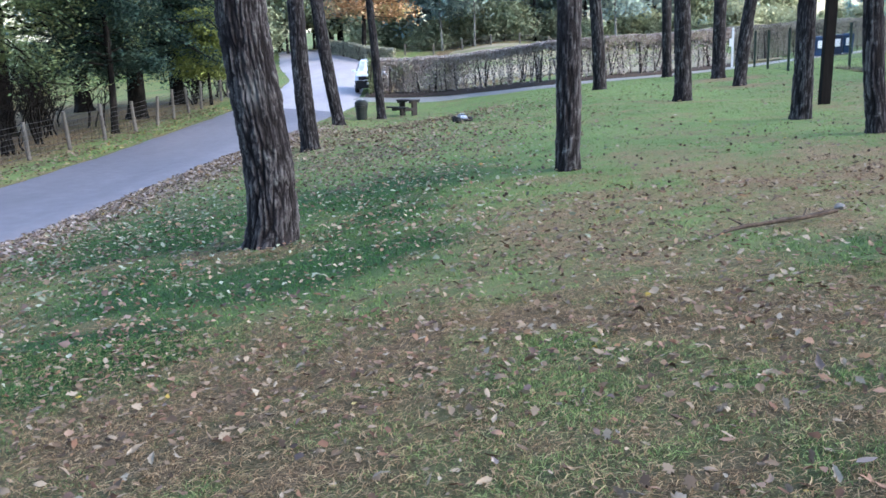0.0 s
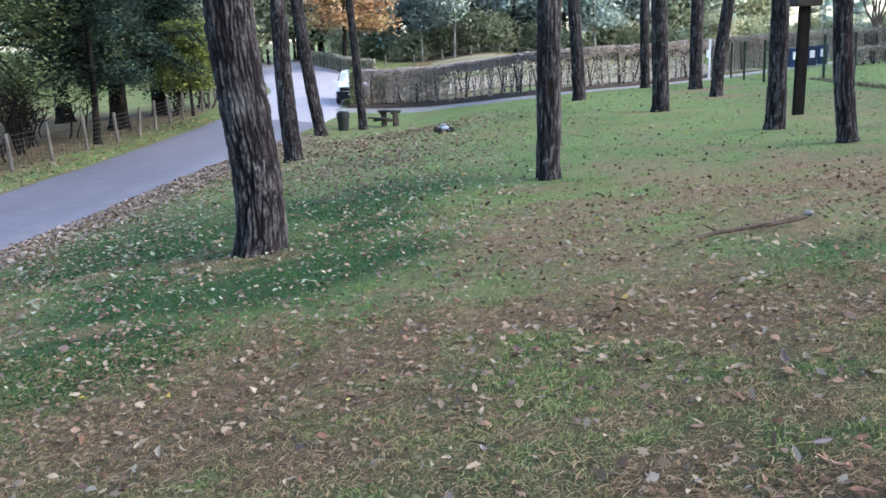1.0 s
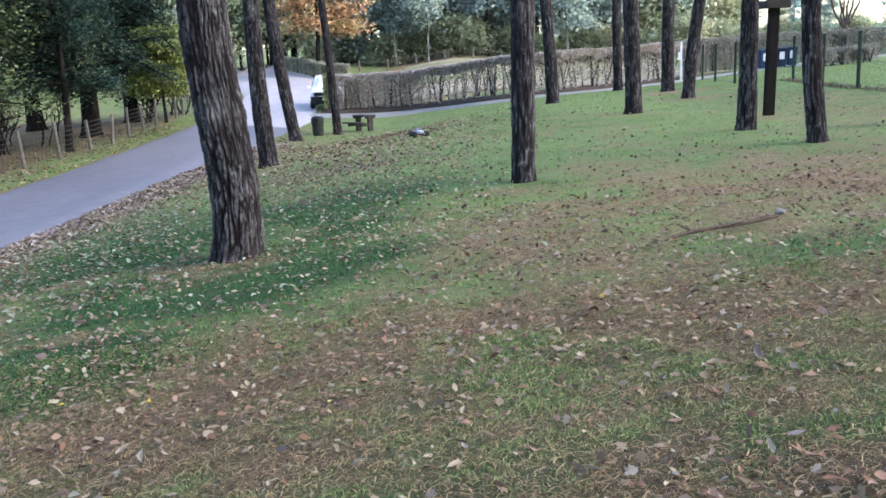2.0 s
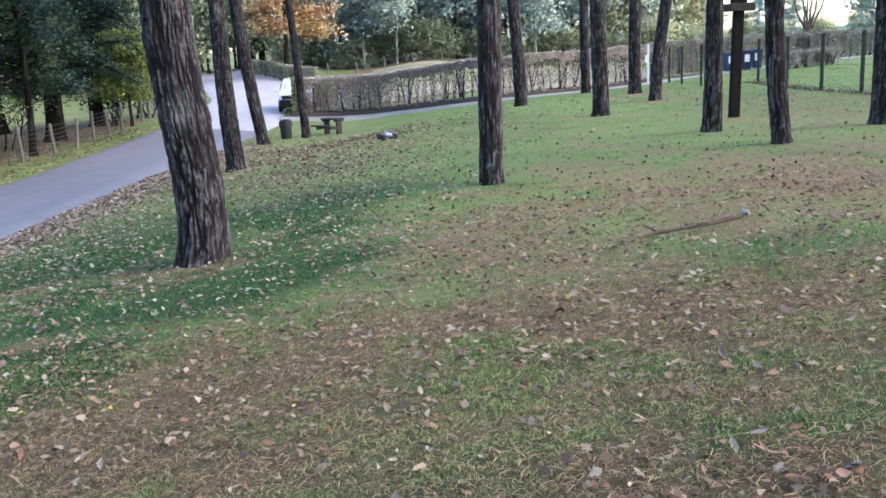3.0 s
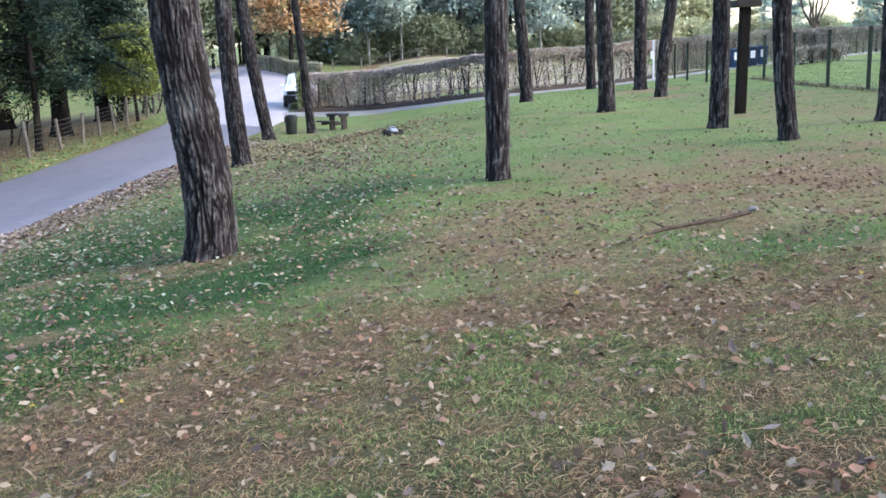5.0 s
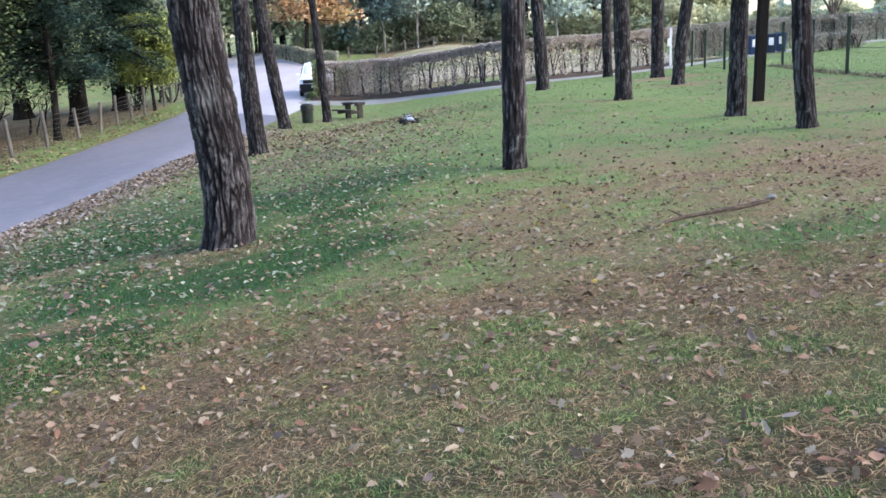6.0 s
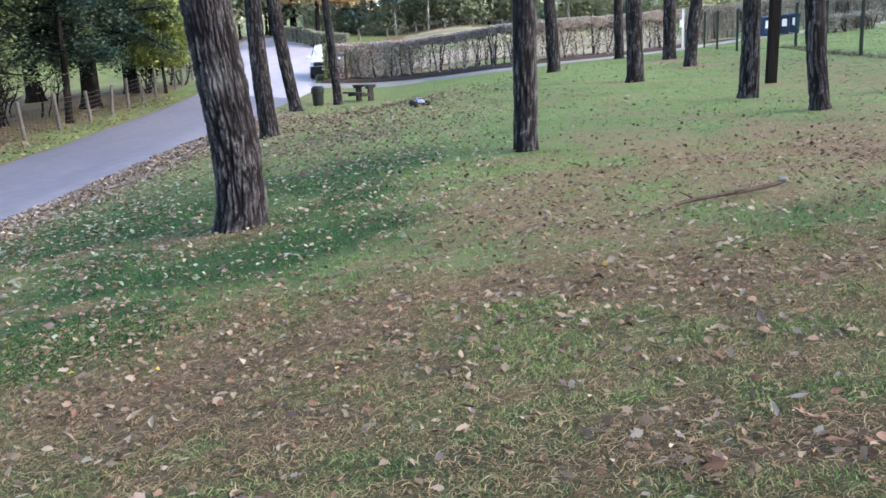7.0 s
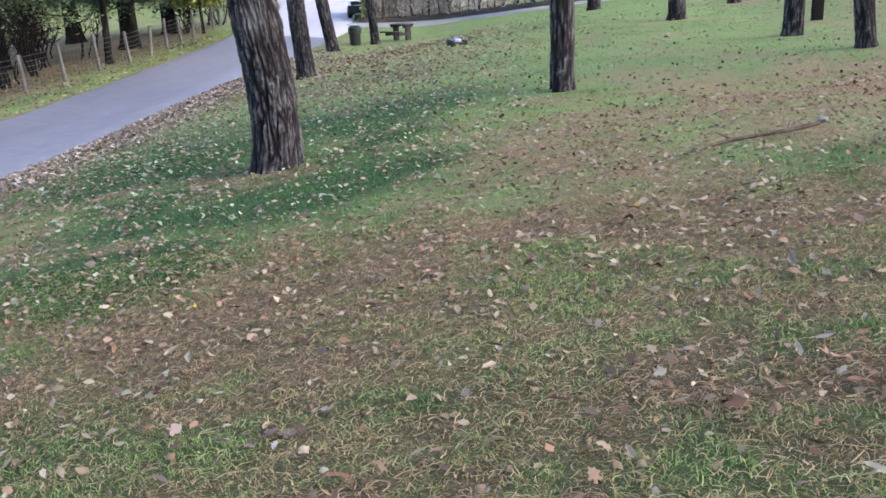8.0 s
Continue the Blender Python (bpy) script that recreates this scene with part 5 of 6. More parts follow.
def model_truck():
    c = thing("model_truck", -2.04, 25.9, "radio-controlled truck, silver-blue shell and fat black tyres, on grass", "toy car", rz=24, dz=0.0)
    c.scale = (0.82, 0.82, 0.74)
    bm = bmesh.new()
    box(bm, (0.17, 0.46, 0.05), (0, 0, 0.12), 0.012)
    part("chassis", bm, M_BLACK, c)
    bm = bmesh.new()
    ring_prev = None
    for y, w, z0, z1 in ((-0.27, 0.08, 0.15, 0.19), (-0.17, 0.12, 0.15, 0.22), (-0.08, 0.12, 0.15, 0.245), (0.0, 0.10, 0.15, 0.31), (0.1, 0.10, 0.15, 0.315), (0.18, 0.11, 0.15, 0.25), (0.27, 0.10, 0.16, 0.23)):
        ring = [bm.verts.new(p) for p in ((-w, y, z0), (-w * 0.98, y, (z0 + z1) / 2), (-w * 0.7, y, z1), (w * 0.7, y, z1), (w * 0.98, y, (z0 + z1) / 2), (w, y, z0))]
        if ring_prev:
            for i in range(6):
                bm.faces.new((ring_prev[i], ring_prev[(i + 1) % 6], ring[(i + 1) % 6], ring[i]))
        else:
            bm.faces.new(ring)
        ring_prev = ring
    bm.faces.new(ring_prev)
    bmesh.ops.recalc_face_normals(bm, faces=bm.faces)
    part("shell", bm, M_SHELL, c)
    bm = bmesh.new()
    box(bm, (0.15, 0.012, 0.05), (0, -0.036, 0.278), 0.003, Euler((radians(-40), 0, 0)).to_matrix())
    part("windscreen", bm, M_GLASS, c)
    bm = bmesh.new()
    box(bm, (0.27, 0.09, 0.012), (0, 0.27, 0.335), 0.004)
    box(bm, (0.02, 0.03, 0.11), (-0.06, 0.26, 0.28), 0.003)
    box(bm, (0.02, 0.03, 0.11), (0.06, 0.26, 0.28), 0.003)
    part("wing", bm, M_BLACK, c)
    bm = bmesh.new()
    box(bm, (0.22, 0.05, 0.05), (0, -0.31, 0.12), 0.015)
    part("bumper", bm, M_BLACK, c)
    for sx_ in (-1, 1):
        for sy in (-1, 1):
            bm = bmesh.new()
            lathe(bm, [(0.055, -0.055), (0.085, -0.06), (0.1, -0.045), (0.103, 0.0), (0.1, 0.045), (0.085, 0.06), (0.055, 0.055)], 36, "X")
            for v in bm.verts:
                rad = math.hypot(v.co.y, v.co.z)
                if rad > 0.09 and round(math.atan2(v.co.z, v.co.y) / (2 * math.pi / 36)) % 2:
                    v.co.y *= 1.09
                    v.co.z *= 1.09
            w = part("wheel", bm, M_RUBBER, c, m=pose(sx_ * 0.205, sy * 0.20, 0.105))
            bm = bmesh.new()
            lathe(bm, [(0.012, -0.062), (0.056, -0.052), (0.056, 0.052), (0.012, 0.062)], 12, "X")
            part("rim", bm, M_BLACK, w)
            bm = bmesh.new()
            rod(bm, (sx_ * 0.13, sy * 0.18, 0.11), (sx_ * 0.08, sy * 0.15, 0.24), 0.016)
            part("shock_absorber", bm, M_RIM, c)
            bm = bmesh.new()
            rod(bm, (sx_ * 0.06, sy * 0.17, 0.11), (sx_ * 0.19, sy * 0.20, 0.105), 0.011)
            part("suspension_arm", bm, M_BLACK, c)


def stick():
    s = thing("fallen_branch", 1.95, 8.2, "crooked dead branch lying on the dry turf", "branch")
    base = np.array(s.location)
    spine = np.array([(1.30, 7.70), (1.48, 7.86), (1.62, 7.93), (1.77, 8.00), (1.95, 8.03), (2.10, 8.08), (2.26, 8.14), (2.40, 8.20)])
    z = ground_z(spine[:, 0], spine[:, 1]) + np.array([0.03, 0.05, 0.06, 0.055, 0.065, 0.06, 0.07, 0.075])
    p = np.concatenate([spine, z[:, None]], 1) - base
    v, f = tubes(p[None], np.array([[0.007, 0.012, 0.019, 0.016, 0.021, 0.018, 0.020, 0.015]]), 9)
    body = part("branch", np_mesh("branch", v, f, (), None, True), M_STICK, s)
    for k, d in ((2, (-0.12, 0.10, 0.05)), (4, (0.08, -0.1, 0.04)), (5, (0.05, 0.1, 0.06))):
        t = np.linspace(0, 1, 5)[:, None]
        q = p[k] + np.array(d) * t
        v, f = tubes(q[None], np.linspace(0.010, 0.004, 5)[None], 6)
        part("twig", np_mesh("twig", v, f, (), None, True), M_STICK, body)


def lump(name, x, y, size, material, label, category, seed, squash=0.6):
    bm = bmesh.new()
    bmesh.ops.create_icosphere(bm, subdivisions=3, radius=1)
    for v in bm.verts:
        k = 1 + 0.35 * noise.noise(v.co * 1.3 + Vector((seed, 0, 0))) + 0.12 * noise.noise(v.co * 4 + Vector((0, seed, 0)))
        v.co = Vector((v.co.x * size * k, v.co.y * size * 0.8 * k, v.co.z * size * squash * k))
    ob = part(name, bm, material)
    ob.matrix_basis = pose(x, y, gz(x, y) + size * squash * 0.5, 0, 0, seed * 40)
    return tagged(ob, label, category)


litter_bin()
picnic_bench()
bird_table()
wheelie_bin(14.95, 54.2, 5, M_BLUEBIN, "blue wheeled bin with a white panel by the hedge")
wheelie_bin(15.95, 54.4, -4, M_DARKBIN, "dark navy wheeled bin with a white panel")
wheelie_bin(16.65, 54.8, -8, M_BLUEBIN, "blue wheeled bin with a white panel by the hedge")
notice_post()
car()
model_truck()
stick()
lump("stone", 2.58, 8.72, 0.055, M_STONE, "small pale stone on the dry turf", "stone", 3)


def pollard():
    tree = thing("pollard_tree", 23.5, 66.0, "lopped bare tree with stubby upright limbs above the hedge", "tree")
    part("trunk", trunk_mesh("trunk", 2.0, 0.26, 0.2, 0.0, 71, 24, 1.6, 0.15, 0.3, 0.02, 0.1, 0.3, 0.16), M_BARK_BROWN, tree)
    r = np.random.default_rng(72)
    t = np.linspace(0, 1, 7)
    for dx, h in ((-0.95, 3.9), (-0.6, 4.6), (-0.25, 4.1), (0.1, 4.7), (0.45, 4.9), (0.8, 4.2)):
        p = np.stack([dx * t ** 0.7 + r.normal(0, 0.04, 7), r.normal(0, 0.3) * t, 1.7 + (h - 1.7) * t ** 1.1], -1)
        v, f = tubes(p[None], (np.linspace(0.085, 0.05, 7))[None], 8)
        limb = part("limb", np_mesh("limb", v, f, (), {"ridge": np.full(len(v), 0.45)}, True), M_BARK_BROWN, tree)
        for _ in range(12):
            q = p[r.integers(3, 7)] + r.normal(0, 0.22, 3) * t[:, None] + np.array([0, 0, 0.35]) * t[:, None]
            v, f = tubes(q[None], np.linspace(0.024, 0.008, 7)[None], 4)
            part("twig", np_mesh("twig", v, f, (), {"ridge": np.full(len(v), 0.45)}, True), M_BARK_BROWN, limb)


pollard()
hedge("low_bush", [(16.6, 50.0), (18.0, 50.4), (19.6, 50.8)], 0.85, 1.3, "low rounded brown-green bush on the green", 505, 0.35, 1.0, 0.6, 0.06, 2000, M_HEDGE_DULL)

# ================= turf, leaves, cones =================
def off_paths(x, y):
    road = (x > road_left(y) - 0.1) & (x < road_right(y) + 0.15)
    path = (y > path_low(x) - 0.1) & (y < path_low(x) + path_width(x) + 0.1) & (x > -9)
    trunk = np.zeros(x.shape, bool)
    for px, py, r0, *_ in PINES:
        trunk |= (x - px) ** 2 + (y - py) ** 2 < (r0 * 1.25) ** 2
    return ~(road | path | trunk)


def scatter(x0, x1, y0, y1, density, seed, fan=None):
    r = np.random.default_rng(seed)
    n = int((x1 - x0) * (y1 - y0) * density)
    x, y = r.uniform(x0, x1, n), r.uniform(y0, y1, n)
    keep = off_paths(x, y)
    if fan:
        keep &= np.abs(x) < fan * y + 1.6
    return x[keep], y[keep], r


def blades(name, x, y, r, height, width, label, material=M_BLADES):
    n = len(x)
    cov = cover(x, y)
    tuft = fbm(x * 4, y * 4, 77)
    h = height * r.uniform(0.5, 1.3, n) * (0.55 + 0.6 * cov) * (0.6 + 0.8 * tuft)
    az, lay = r.uniform(0, 2 * np.pi, n), r.uniform(0.6, 2.6, n)
    lay = lay + (1 - cov) * 1.2
    z = ground_top(x, y) - 0.004
    d = np.stack([np.cos(az), np.sin(az)], -1)
    s = np.stack([-d[:, 1], d[:, 0]], -1) * (width * r.uniform(0.6, 1.3, n))[:, None]
    up, out = h / np.sqrt(1 + lay ** 2), h * lay / np.sqrt(1 + lay ** 2)
    b = np.stack([x, y], -1)
    m = b + d * (out * 0.4)[:, None]
    e = b + d * out[:, None]
    v = np.stack([np.column_stack([b - s, z]), np.column_stack([b + s, z]), np.column_stack([m + s * 0.8, z + up * 0.7]), np.column_stack([m - s * 0.8, z + up * 0.7]), np.column_stack([e, z + up])], 1).reshape(-1, 3)
    i = np.arange(n)[:, None] * 5
    f = np.concatenate([i + [0, 1, 2], i + [0, 2, 3], i + [3, 2, 4]], 0)
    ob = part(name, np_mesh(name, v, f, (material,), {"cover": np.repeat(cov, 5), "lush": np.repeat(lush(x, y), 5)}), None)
    return tagged(ob, label, "grass", kind="stuff")


x, y, r = scatter(-4, 4, 1.4, 6.5, 5800, 81, 0.62)
blades("grass_near", x, y, r, 0.038, 0.0018, "short mown autumn grass mixed with dry straw")
x, y, r = scatter(-8, 8, 6.5, 13, 1000, 82, 0.62)
blades("grass_middle", x, y, r, 0.042, 0.0036, "short mown autumn grass on the slope", M_BLADES_MID)
x, y, r = scatter(-13, 13, 13, 26, 270, 83, 0.66)
blades("grass_far", x, y, r, 0.032, 0.0062, "greener mown grass under the pines", M_BLADES_CALM)
x, y, r = scatter(-18, 18, 26, 48, 70, 84, 0.6)
blades("grass_distant", x, y, r, 0.035, 0.014, "mown grass towards the path", M_BLADES_CALM)

def thatch(name, x, y, r, length, width, label):
    """Curled dry strands lying on the turf."""
    n, k = len(x), 4
    t = np.linspace(0, 1, k)[None, :]
    az, bend = r.uniform(0, 2 * np.pi, n)[:, None], r.normal(0, 1.5, n)[:, None]
    ln = (length * r.uniform(0.4, 1.3, n))[:, None]
    ang = az + bend * t
    px = x[:, None] + np.concatenate([np.zeros((n, 1)), np.cumsum(np.cos(ang[:, :-1]) * ln / (k - 1), 1)], 1)
    py = y[:, None] + np.concatenate([np.zeros((n, 1)), np.cumsum(np.sin(ang[:, :-1]) * ln / (k - 1), 1)], 1)
    arch = (r.uniform(0.0, 0.014, n))[:, None] * np.sin(np.pi * t) + r.uniform(0.004, 0.022, n)[:, None]
    pz = ground_top(px, py) + arch
    w = (width * r.uniform(0.6, 1.4, n))[:, None] * (1 - 0.6 * t)
    sx, sy = -np.sin(ang) * w, np.cos(ang) * w
    v = np.stack([np.stack([px - sx, py - sy, pz], -1), np.stack([px + sx, py + sy, pz + w * 0.6], -1)], 2).reshape(-1, 3)
    i = (np.arange(n)[:, None] * (2 * k) + 2 * np.arange(k - 1)[None, :]).reshape(-1, 1)
    f = i + np.array([[0, 1, 3, 2]])
    cov = np.clip(0.6 * cover(x, y) - 0.1, 0, 1)
    ob = part(name, np_mesh(name, v, f, (M_BLADES,), {"cover": np.repeat(cov, 2 * k), "lush": np.repeat(0.3 * lush(x, y), 2 * k)}), None)
    return tagged(ob, label, "grass", kind="stuff")


x, y, r = scatter(-4, 4, 1.4, 6.5, 1700, 85, 0.62)
thatch("dry_grass_near", x, y, r, 0.062, 0.0019, "curled straw-coloured dry grass lying on turf")
x, y, r = scatter(-8, 8, 6.5, 12, 280, 86, 0.62)
keep = cover(x, y) < 0.62
thatch("dry_grass_middle", x[keep], y[keep], r, 0.10, 0.0028, "curled dry grass on the worn slope")
x, y, r = scatter(-6, 6, -5, 1.4, 200, 87)
blades("grass_behind", x, y, r, 0.050, 0.003, "short mown autumn grass underfoot")

LEAF = np.array([(0, -0.5, 0), (0.24, -0.22, 0.02), (0.27, 0.12, 0.03), (0, 0.55, 0), (-0.27, 0.12, 0.03), (-0.24, -0.22, 0.02), (0, -0.2, -0.03), (0, 0.15, -0.035)])
LEAF_F = np.array([(0, 1, 6), (1, 2, 7), (1, 7, 6), (2, 3, 7), (3, 4, 7), (4, 5, 6), (4, 6, 7), (5, 0, 6)])


def leaf_litter(x, y):
    d = 46 + 50 * fbm(x * 0.9, y * 0.9, 91) ** 1.5 * 1.3
    d = d + 180 * np.exp(-((x - road_right(y) - 0.75) / 0.95) ** 2) * (y > 6) + 70 * np.exp(-((x - road_left(y) + 0.75) / 0.5) ** 2)
    for px, py, rx, ry, a in ((-2.9, 14.3, 1.5, 1.6, 40), (-3.3, 19.0, 1.6, 3.2, 45), (-4.6, 28, 2.2, 5, 35), (0.9, 3.0, 0.8, 0.5, 60), (-2.3, 5.6, 1.6, 0.9, 18), (-4.8, 10.5, 1.6, 3.0, 35), (1.2, 5.4, 1.0, 0.8, 20), (0.1, 17.5, 2.0, 1.8, 28)):
        d = d + a * np.exp(-((x - px) / rx) ** 2 - ((y - py) / ry) ** 2)
    d = d * (1 - 0.6 * np.exp(-((x + 3.6) / 2.2) ** 4 - ((y - 11.0) / 5.0) ** 4))
    d = d * (1 - 0.25 / (1 + np.exp(np.clip(-(y - 9.2) / 0.6, -60, 60))) / (1 + np.exp(np.clip(-(x - 0.6) / 0.5, -60, 60))))
    d = d * (1 - 0.9 / (1 + np.exp(np.clip(-(y - 34 - 0.6 * (x + 6)) / 1.5, -60, 60))) * (x > road_right(y)))
    lawn = 1 / (1 + np.exp(-(y - 10.8 - 0.1 * np.abs(x)) / 0.8)) / (1 + np.exp(-(x + 1.2) / 0.7))
    return 1.05 * d * (1 - 0.92 * lawn)


# a lobed leaf: half an outline, mirrored, fanned about a point on the midrib
HALF = [(0.02, -0.52), (0.11, -0.34), (0.24, -0.28), (0.19, -0.12), (0.31, 0.02), (0.23, 0.14), (0.24, 0.30), (0.12, 0.36), (0.0, 0.54)]
LOBED = np.array([(x, y, 0.05 * abs(x) * 3) for x, y in HALF] + [(-x, y, 0.05 * abs(x) * 3) for x, y in HALF[-2::-1]] + [(0, 0.02, -0.03)])
LOBED_F = np.array([(i, (i + 1) % 17, 17) for i in range(17)])


def place_leaves(x, y, r, size, lobed=False):
    n = len(x)
    shape, faces = (LOBED, LOBED_F) if lobed else (LEAF, LEAF_F)
    k = len(shape)
    s = size * r.uniform(0.5, 1.4, n)
    az, tip, roll = r.uniform(0, 2 * np.pi, n), r.normal(0, 0.27, n), r.normal(0, 0.35, n)
    cross, arch = r.normal(0.25, 0.55, n), r.normal(-0.25, 0.9, n)
    p = np.repeat(shape[None], n, 0).copy()
    p[:, :, 0] *= r.uniform(0.6, 1.3, n)[:, None]
    p[:, :, 2] = p[:, :, 2] * cross[:, None] * 2.4 + arch[:, None] * 0.45 * p[:, :, 1] ** 2
    p[:, :, 0] += 0.15 * r.normal(size=(n, 1)) * p[:, :, 1] ** 2 + 0.05 * r.normal(size=(n, k))
    p *= s[:, None, None]
    c, q = np.cos(roll)[:, None], np.sin(roll)[:, None]
    X, Z = p[:, :, 0] * c + p[:, :, 2] * q, -p[:, :, 0] * q + p[:, :, 2] * c
    c, q = np.cos(tip)[:, None], np.sin(tip)[:, None]
    Y, Z = p[:, :, 1] * c - Z * q, p[:, :, 1] * q + Z * c
    c, q = np.cos(az)[:, None], np.sin(az)[:, None]
    X, Y = X * c - Y * q, X * q + Y * c
    Z = Z - Z.min(1, keepdims=True) + (ground_top(x, y) + r.uniform(0.006, 0.042, n))[:, None]
    v = np.stack([X + x[:, None], Y + y[:, None], Z], -1).reshape(-1, 3)
    f = (np.arange(n)[:, None, None] * k + faces[None]).reshape(-1, 3)
    return v, f


def leaf_drift(name, x0, x1, y0, y1, size, seed, fan, label, thin=1.0, skip=None, density=None, material=M_LEAF, lobed=False):
    x, y, r = scatter(x0, x1, y0, y1, 200, seed, fan)
    keep = r.random(len(x)) < (density or leaf_litter)(x, y) * thin / 200
    if skip is not None:
        keep &= ~skip(x, y)
    v, f = place_leaves(x[keep], y[keep], r, size, lobed)
    ob = part(name, np_mesh(name, v, f, (material,), None, True), None)
    return tagged(ob, label, "leaves", kind="stuff")


NEAR_PLOT = lambda x, y: (y > 2.2) & (y < 4.1) & (np.abs(x) < 1.5)
leaf_drift("fallen_leaves_near", -5, 5, 1.5, 9, 0.050, 92, 0.62, "scattered tan and brown fallen leaves on turf", 0.7, NEAR_PLOT)
leaf_drift("lobed_leaves_near", -5, 5, 1.5, 9, 0.056, 192, 0.62, "scattered curled lobed fallen leaves on turf", 0.28, NEAR_PLOT, lobed=True)
leaf_drift("leaf_scraps_middle", -7, 7, 4.2, 11, 0.040, 193, 0.62, "small dry curled leaf scraps on the slope", 0.75)
leaf_drift("fallen_leaves_behind", -6, 6, -5, 1.5, 0.056, 97, None, "scattered fallen leaves on turf")
leaf_drift("fallen_leaves_middle", -14.5, 9, 9, 20, 0.060, 93, 0.9, "brown fallen leaves thick along the road edge")
leaf_drift("pale_leaf_scraps", -2.5, 5, 7.5, 15, 0.052, 200, None, "pale tan leaf scraps on the worn slope", 1.0, None, lambda x, y: 24 * fbm(x * 0.9, y * 0.9, 45), M_LEAF)
leaf_drift("dark_leaf_scraps", -3, 7, 8.5, 19, 0.05, 199, None, "small dark curled leaves among the grass", 1.0, None, lambda x, y: 14 * fbm(x * 0.7, y * 0.7, 44), M_LEAF_DARK)
leaf_drift("fallen_leaves_far", -16, 10, 20, 42, 0.09, 94, 0.75, "brown and yellow fallen leaves towards the road", 0.55)

def dark_litter(x, y):
    d = 0.0 * x
    for px, py, rx, ry, a in ((-2.7, 14.6, 1.3, 1.2, 70), (-3.2, 18.5, 1.5, 2.8, 50), (-0.6, 20.0, 1.6, 2.5, 40), (-4.8, 9.5, 1.5, 2.5, 25), (-1.15, 3.0, 0.2, 0.1, 190), (-7.6, 17, 0.8, 8, 25), (-3.3, 8.2, 1.4, 1.0, 12), (-3.1, 6.2, 0.9, 0.8, 22), (-4.2, 11.5, 1.2, 1.8, 14), (0.3, 5.0, 2.4, 1.6, 6), (-1.9, 7.2, 0.25, 0.12, 120), (0.4, 7.6, 0.3, 0.3, 40)):
        d = d + a * np.exp(-((x - px) / rx) ** 2 - ((y - py) / ry) ** 2)
    return d


leaf_drift("dark_fallen_leaves", -9, 4, 2, 26, 0.06, 98, None, "dark purple-brown fallen leaves in drifts", 1.0, None, dark_litter, M_LEAF_DARK)

leaf_drift("road_edge_leaves", -12, -1, 7, 40, 0.085, 196, None, "faded mauve-brown leaves thick along the road edge", 1.0, None, lambda x, y: 135 * np.exp(-((x - road_right(y) - 0.65) / 0.85) ** 2) * np.clip((37 - y) / 4, 0, 1), M_LEAF_MAUVE)
leaf_drift("verge_leaves", -15.5, -9, 14, 46, 0.085, 197, None, "yellow and tan leaves along the far verge", 1.0, None, lambda x, y: 24 * np.exp(-((x - road_left(y) + 0.35) / 0.5) ** 2), M_LEAF_YELLOW)


def green_side(x, y):
    """Bleached leaves where the turf is deep green."""
    d = 0.0 * x
    for px, py, rx, ry, a in ((-3.6, 8.6, 1.6, 1.3, 34), (-4.8, 11.6, 1.4, 2.2, 46), (-6.4, 15.0, 1.8, 3.4, 42), (-2.2, 12.6, 1.6, 2.2, 34), (-1.2, 10.2, 1.2, 1.8, 22), (-3.9, 6.2, 0.9, 0.8, 20), (-1.5, 15.2, 1.8, 2.0, 22)):
        d = d + a * np.exp(-((x - px) / rx) ** 2 - ((y - py) / ry) ** 2)
    return d


leaf_drift("bleached_leaves", -10, 1.5, 5, 20, 0.062, 198, None, "bleached grey-green leaves lying on the deep green turf", 0.95, None, green_side, M_LEAF_MINT)


def russet_litter(x, y):
    d = 0.0 * x
    for px, py, rx, ry, a in ((-1.7, 5.3, 1.2, 0.8, 90), (-3.6, 8.9, 0.5, 0.4, 160), (-2.9, 6.6, 0.5, 0.35, 120), (1.4, 5.5, 0.8, 0.5, 90), (0.95, 3.0, 0.5, 0.35, 150), (2.7, 10.6, 2.0, 1.4, 45), (0.4, 8.3, 0.7, 1.5, 45), (-1.9, 10.1, 0.35, 0.3, 90), (-2.6, 9.5, 0.6, 0.25, 120)):
        d = d + a * np.exp(-((x - px) / rx) ** 2 - ((y - py) / ry) ** 2)
    return (d + 14 * (y < 8)) * (0.45 + 2.0 * fbm(x * 3, y * 3, 66))


leaf_drift("russet_leaf_scraps", -6, 6, 1.8, 14, 0.042, 99, None, "russet leaf scraps and needles on worn turf", 1.0, None, russet_litter, M_LEAF_RUSSET)

# single leaves of the nearest plot, a few shapes shared
x, y, r = scatter(9.9, 12.2, 14, 40, 260, 89)
fence_x = np.interp(y, (14.0, 20.0, 26.62, 29.88, 33.4, 38.4), (10.6, 10.8, 10.97, 11.08, 11.2, 11.75))
keep = np.abs(x - fence_x) < 0.22
blades("fence_tufts", x[keep], y[keep], r, 0.16, 0.010, "long dry grass left uncut under the wire fence", M_TUFT)

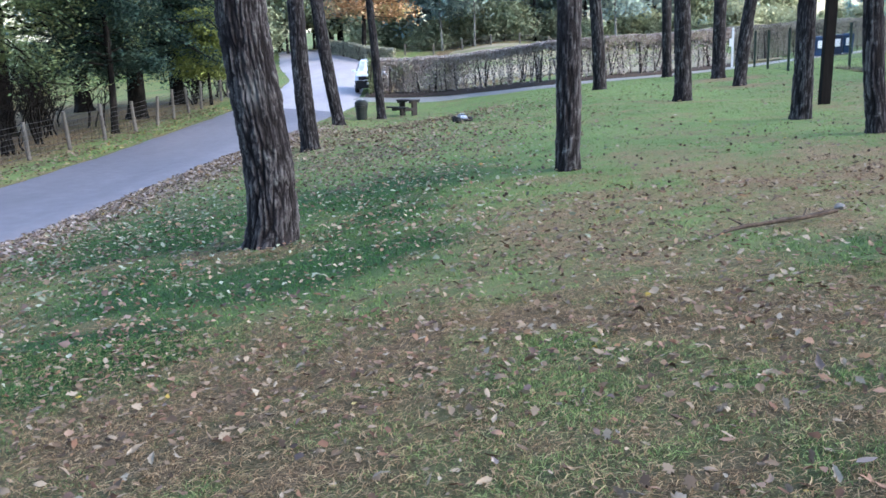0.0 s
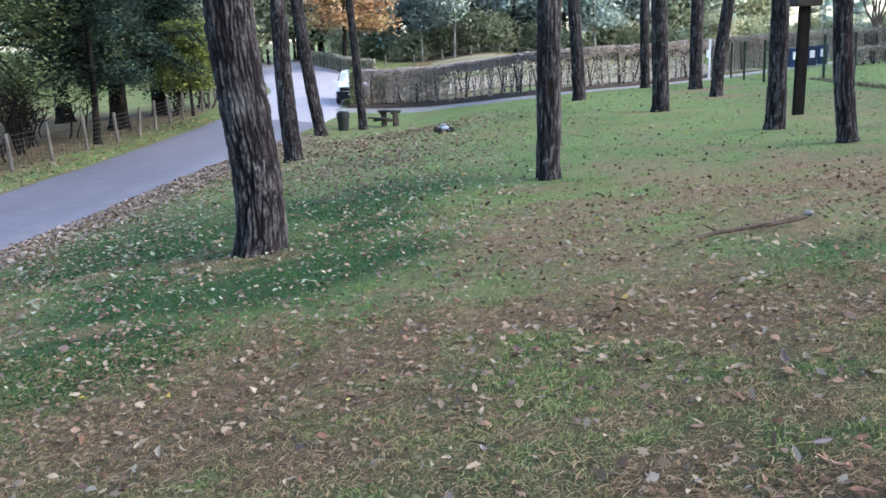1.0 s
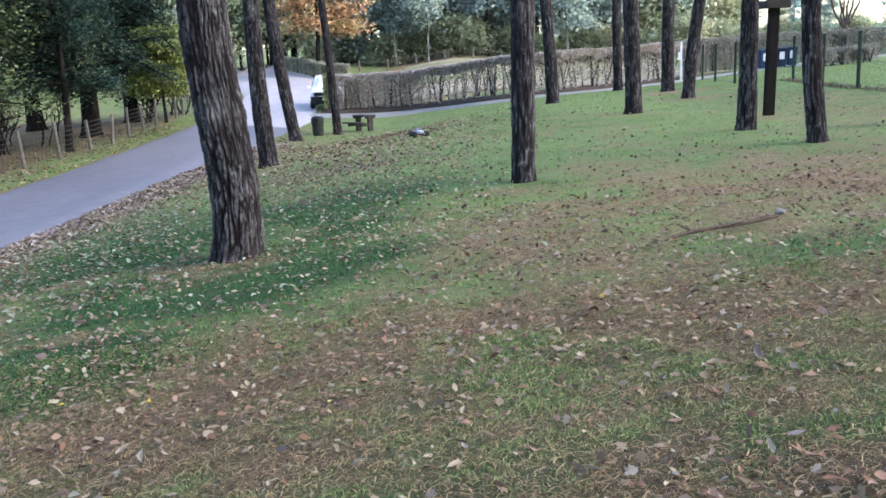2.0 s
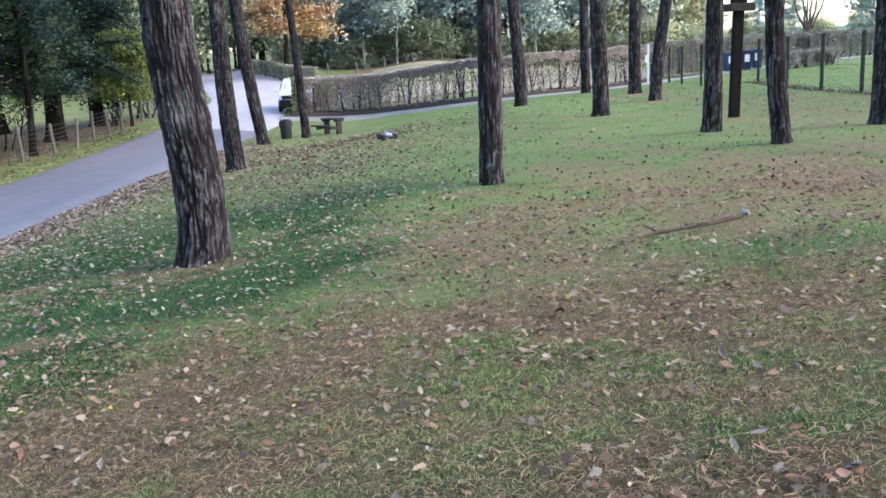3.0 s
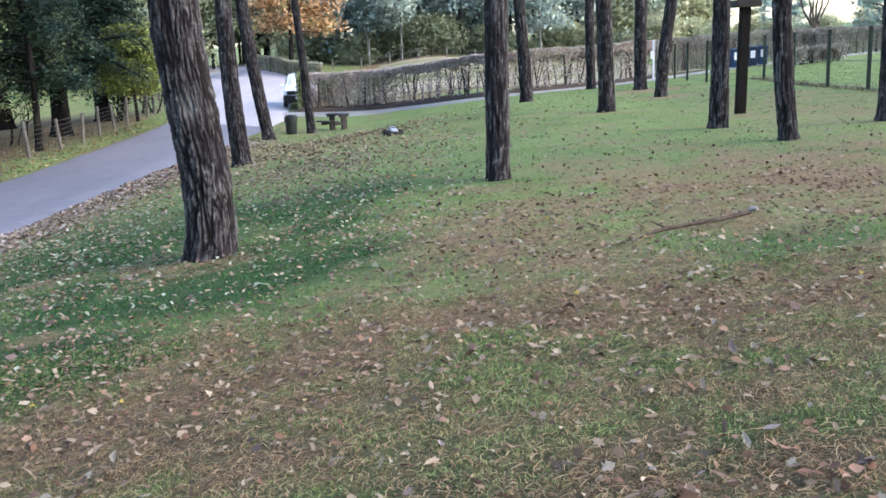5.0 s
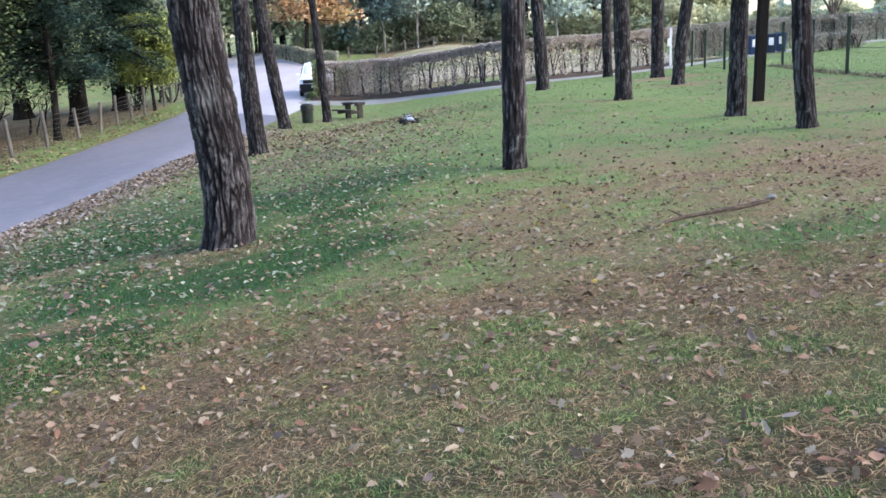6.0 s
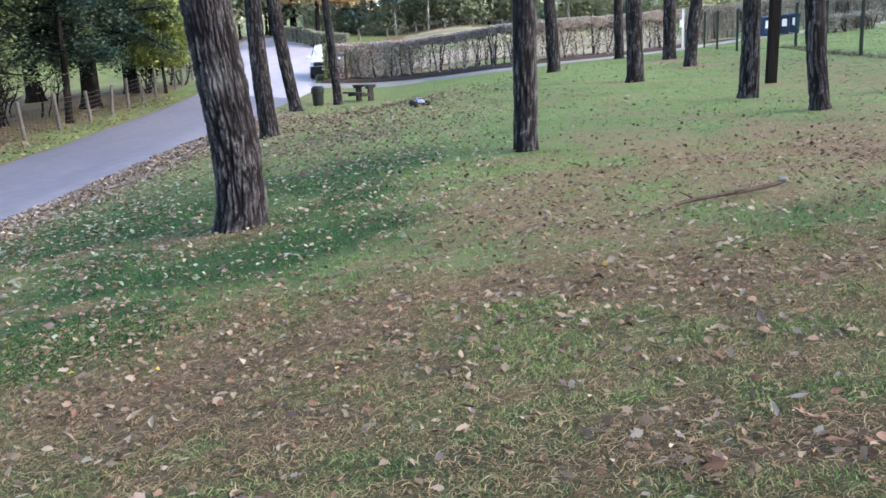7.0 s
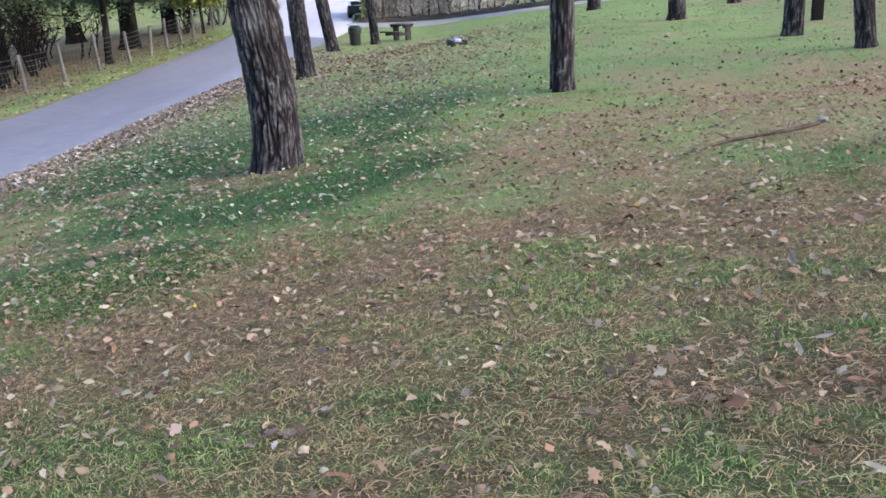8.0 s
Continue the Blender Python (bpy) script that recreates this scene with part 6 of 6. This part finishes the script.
LEAF_MESHES = []
for k in range(10):
    rr = np.random.default_rng(700 + k)
    v, f = place_leaves(np.array([0.0]), np.array([0.0]), rr, 0.054 if k % 2 else 0.046, k % 2 == 1)
    v[:, 2] -= v[:, 2].min()
    LEAF_MESHES.append(np_mesh("fallen_leaf", v, f, (M_LEAF,), None, True))
x, y, r = scatter(-1.5, 1.5, 2.2, 4.1, 200, 95)
keep = r.random(len(x)) < leaf_litter(x, y) / 200
for x_, y_ in list(zip(x[keep], y[keep]))[:320]:
    ob = part("fallen_leaf", LEAF_MESHES[r.integers(0, 10)], None, ground)
    ob.matrix_basis = pose(x_, y_, float(ground_top(x_, y_)) + r.uniform(0.006, 0.028), r.normal(0, 9), r.normal(0, 9), r.uniform(0, 360)) @ Matrix.Scale(r.uniform(0.75, 1.25), 4)

# single leaves that stand out: x, y, size factor, turn
STANDOUT = (
    (M_LEAF_MAUVE, ((-0.19, 3.62, 1.5, 80), (-1.22, 3.02, 1.4, 30), (-1.45, 3.15, 1.3, 200), (-0.30, 3.20, 1.2, 120), (-0.85, 3.22, 1.1, 60), (-1.95, 7.25, 1.3, 20), (-1.80, 7.20, 1.2, 150), (-0.98, 2.92, 1.3, 70))),
    (M_LEAF_YELLOW, ((-0.90, 4.50, 0.8, 40), (-1.02, 2.86, 0.9, 15))),
    (M_LEAF_CREAM, ((0.28, 3.80, 0.9, 75), (0.29, 3.22, 1.2, 10), (0.42, 3.16, 1.1, 160), (0.57, 3.10, 0.9, 30), (1.58, 6.25, 1.0, 80), (-1.28, 7.05, 1.1, 70), (-2.25, 5.35, 1.4, 100), (1.26, 3.52, 1.0, 60), (0.20, 5.42, 1.1, 85), (0.0, 4.80, 1.0, 95), (-0.62, 3.60, 1.1, 50))),
    (M_LEAF_DARK, ((-1.03, 3.06, 1.2, 0), (-1.15, 3.08, 1.1, 90), (0.17, 4.22, 1.1, 45), (0.14, 6.45, 1.0, 130))),
    (M_LEAF_RUSSET, ((-0.05, 3.20, 1.4, 100), (0.05, 3.02, 1.3, 20), (0.62, 2.82, 1.4, 140), (-1.40, 3.02, 1.4, 70), (-0.62, 3.42, 1.2, 10), (0.28, 2.42, 1.2, 50), (-0.68, 2.62, 1.5, 85), (0.90, 3.10, 1.4, 60), (1.10, 3.02, 1.3, 10), (0.75, 3.18, 1.2, 170))),
)
for material, spots in STANDOUT:
    for k, (x_, y_, size, turn) in enumerate(spots):
        v, f = place_leaves(np.array([0.0]), np.array([0.0]), np.random.default_rng(810 + k), 0.054, True)
        v[:, 2] -= v[:, 2].min()
        ob = part("fallen_leaf", np_mesh("fallen_leaf", v, f, (material,), None, True), None, ground)
        ob.matrix_basis = pose(x_, y_, float(ground_top(x_, y_)) + 0.03, 0, 0, turn) @ Matrix.Scale(size, 4)

# pine cones: one built, then copied
bm = bmesh.new()
lathe(bm, [(0.006, 0.0), (0.019, 0.008), (0.024, 0.022), (0.021, 0.036), (0.013, 0.048), (0.003, 0.056)], 9)
for row in range(5):
    for k in range(8):
        a = 2 * math.pi * (k + 0.5 * (row % 2)) / 8
        rad = (0.019, 0.025, 0.024, 0.019, 0.012)[row]
        box(bm, (0.012, 0.011, 0.005), (rad * math.cos(a), rad * math.sin(a), 0.008 + row * 0.010), 0, Euler((0, -0.5, a)).to_matrix())
cone = tagged(part("pine_cone", bm, M_CONE), "dark open pine cone lying in the grass", "pine cone", "fallen pine cones")
r = np.random.default_rng(96)
spots = []
for cx, cy, sx_, sy, n in ((0.2, 14.6, 2.2, 1.6, 22), (5.0, 15.2, 2.0, 1.6, 10), (-1.2, 12.0, 1.4, 0.8, 7), (3.2, 18.5, 2.4, 2.6, 16), (2.6, 12.2, 2.0, 0.8, 7)):
    for _ in range(n):
        spots.append((r.normal(cx, sx_), r.normal(cy, sy)))
for k, (x, y) in enumerate(spots):
    m = pose(x, y, float(ground_top(x, y)) + 0.022, 90 + r.normal(0, 14), r.normal(0, 12), r.uniform(0, 360)) @ Matrix.Scale(r.uniform(0.45, 0.8), 4)
    if k == 0:
        cone.matrix_basis = m
    else:
        ob = copy_thing(cone, m)
        ob.matrix_basis = m
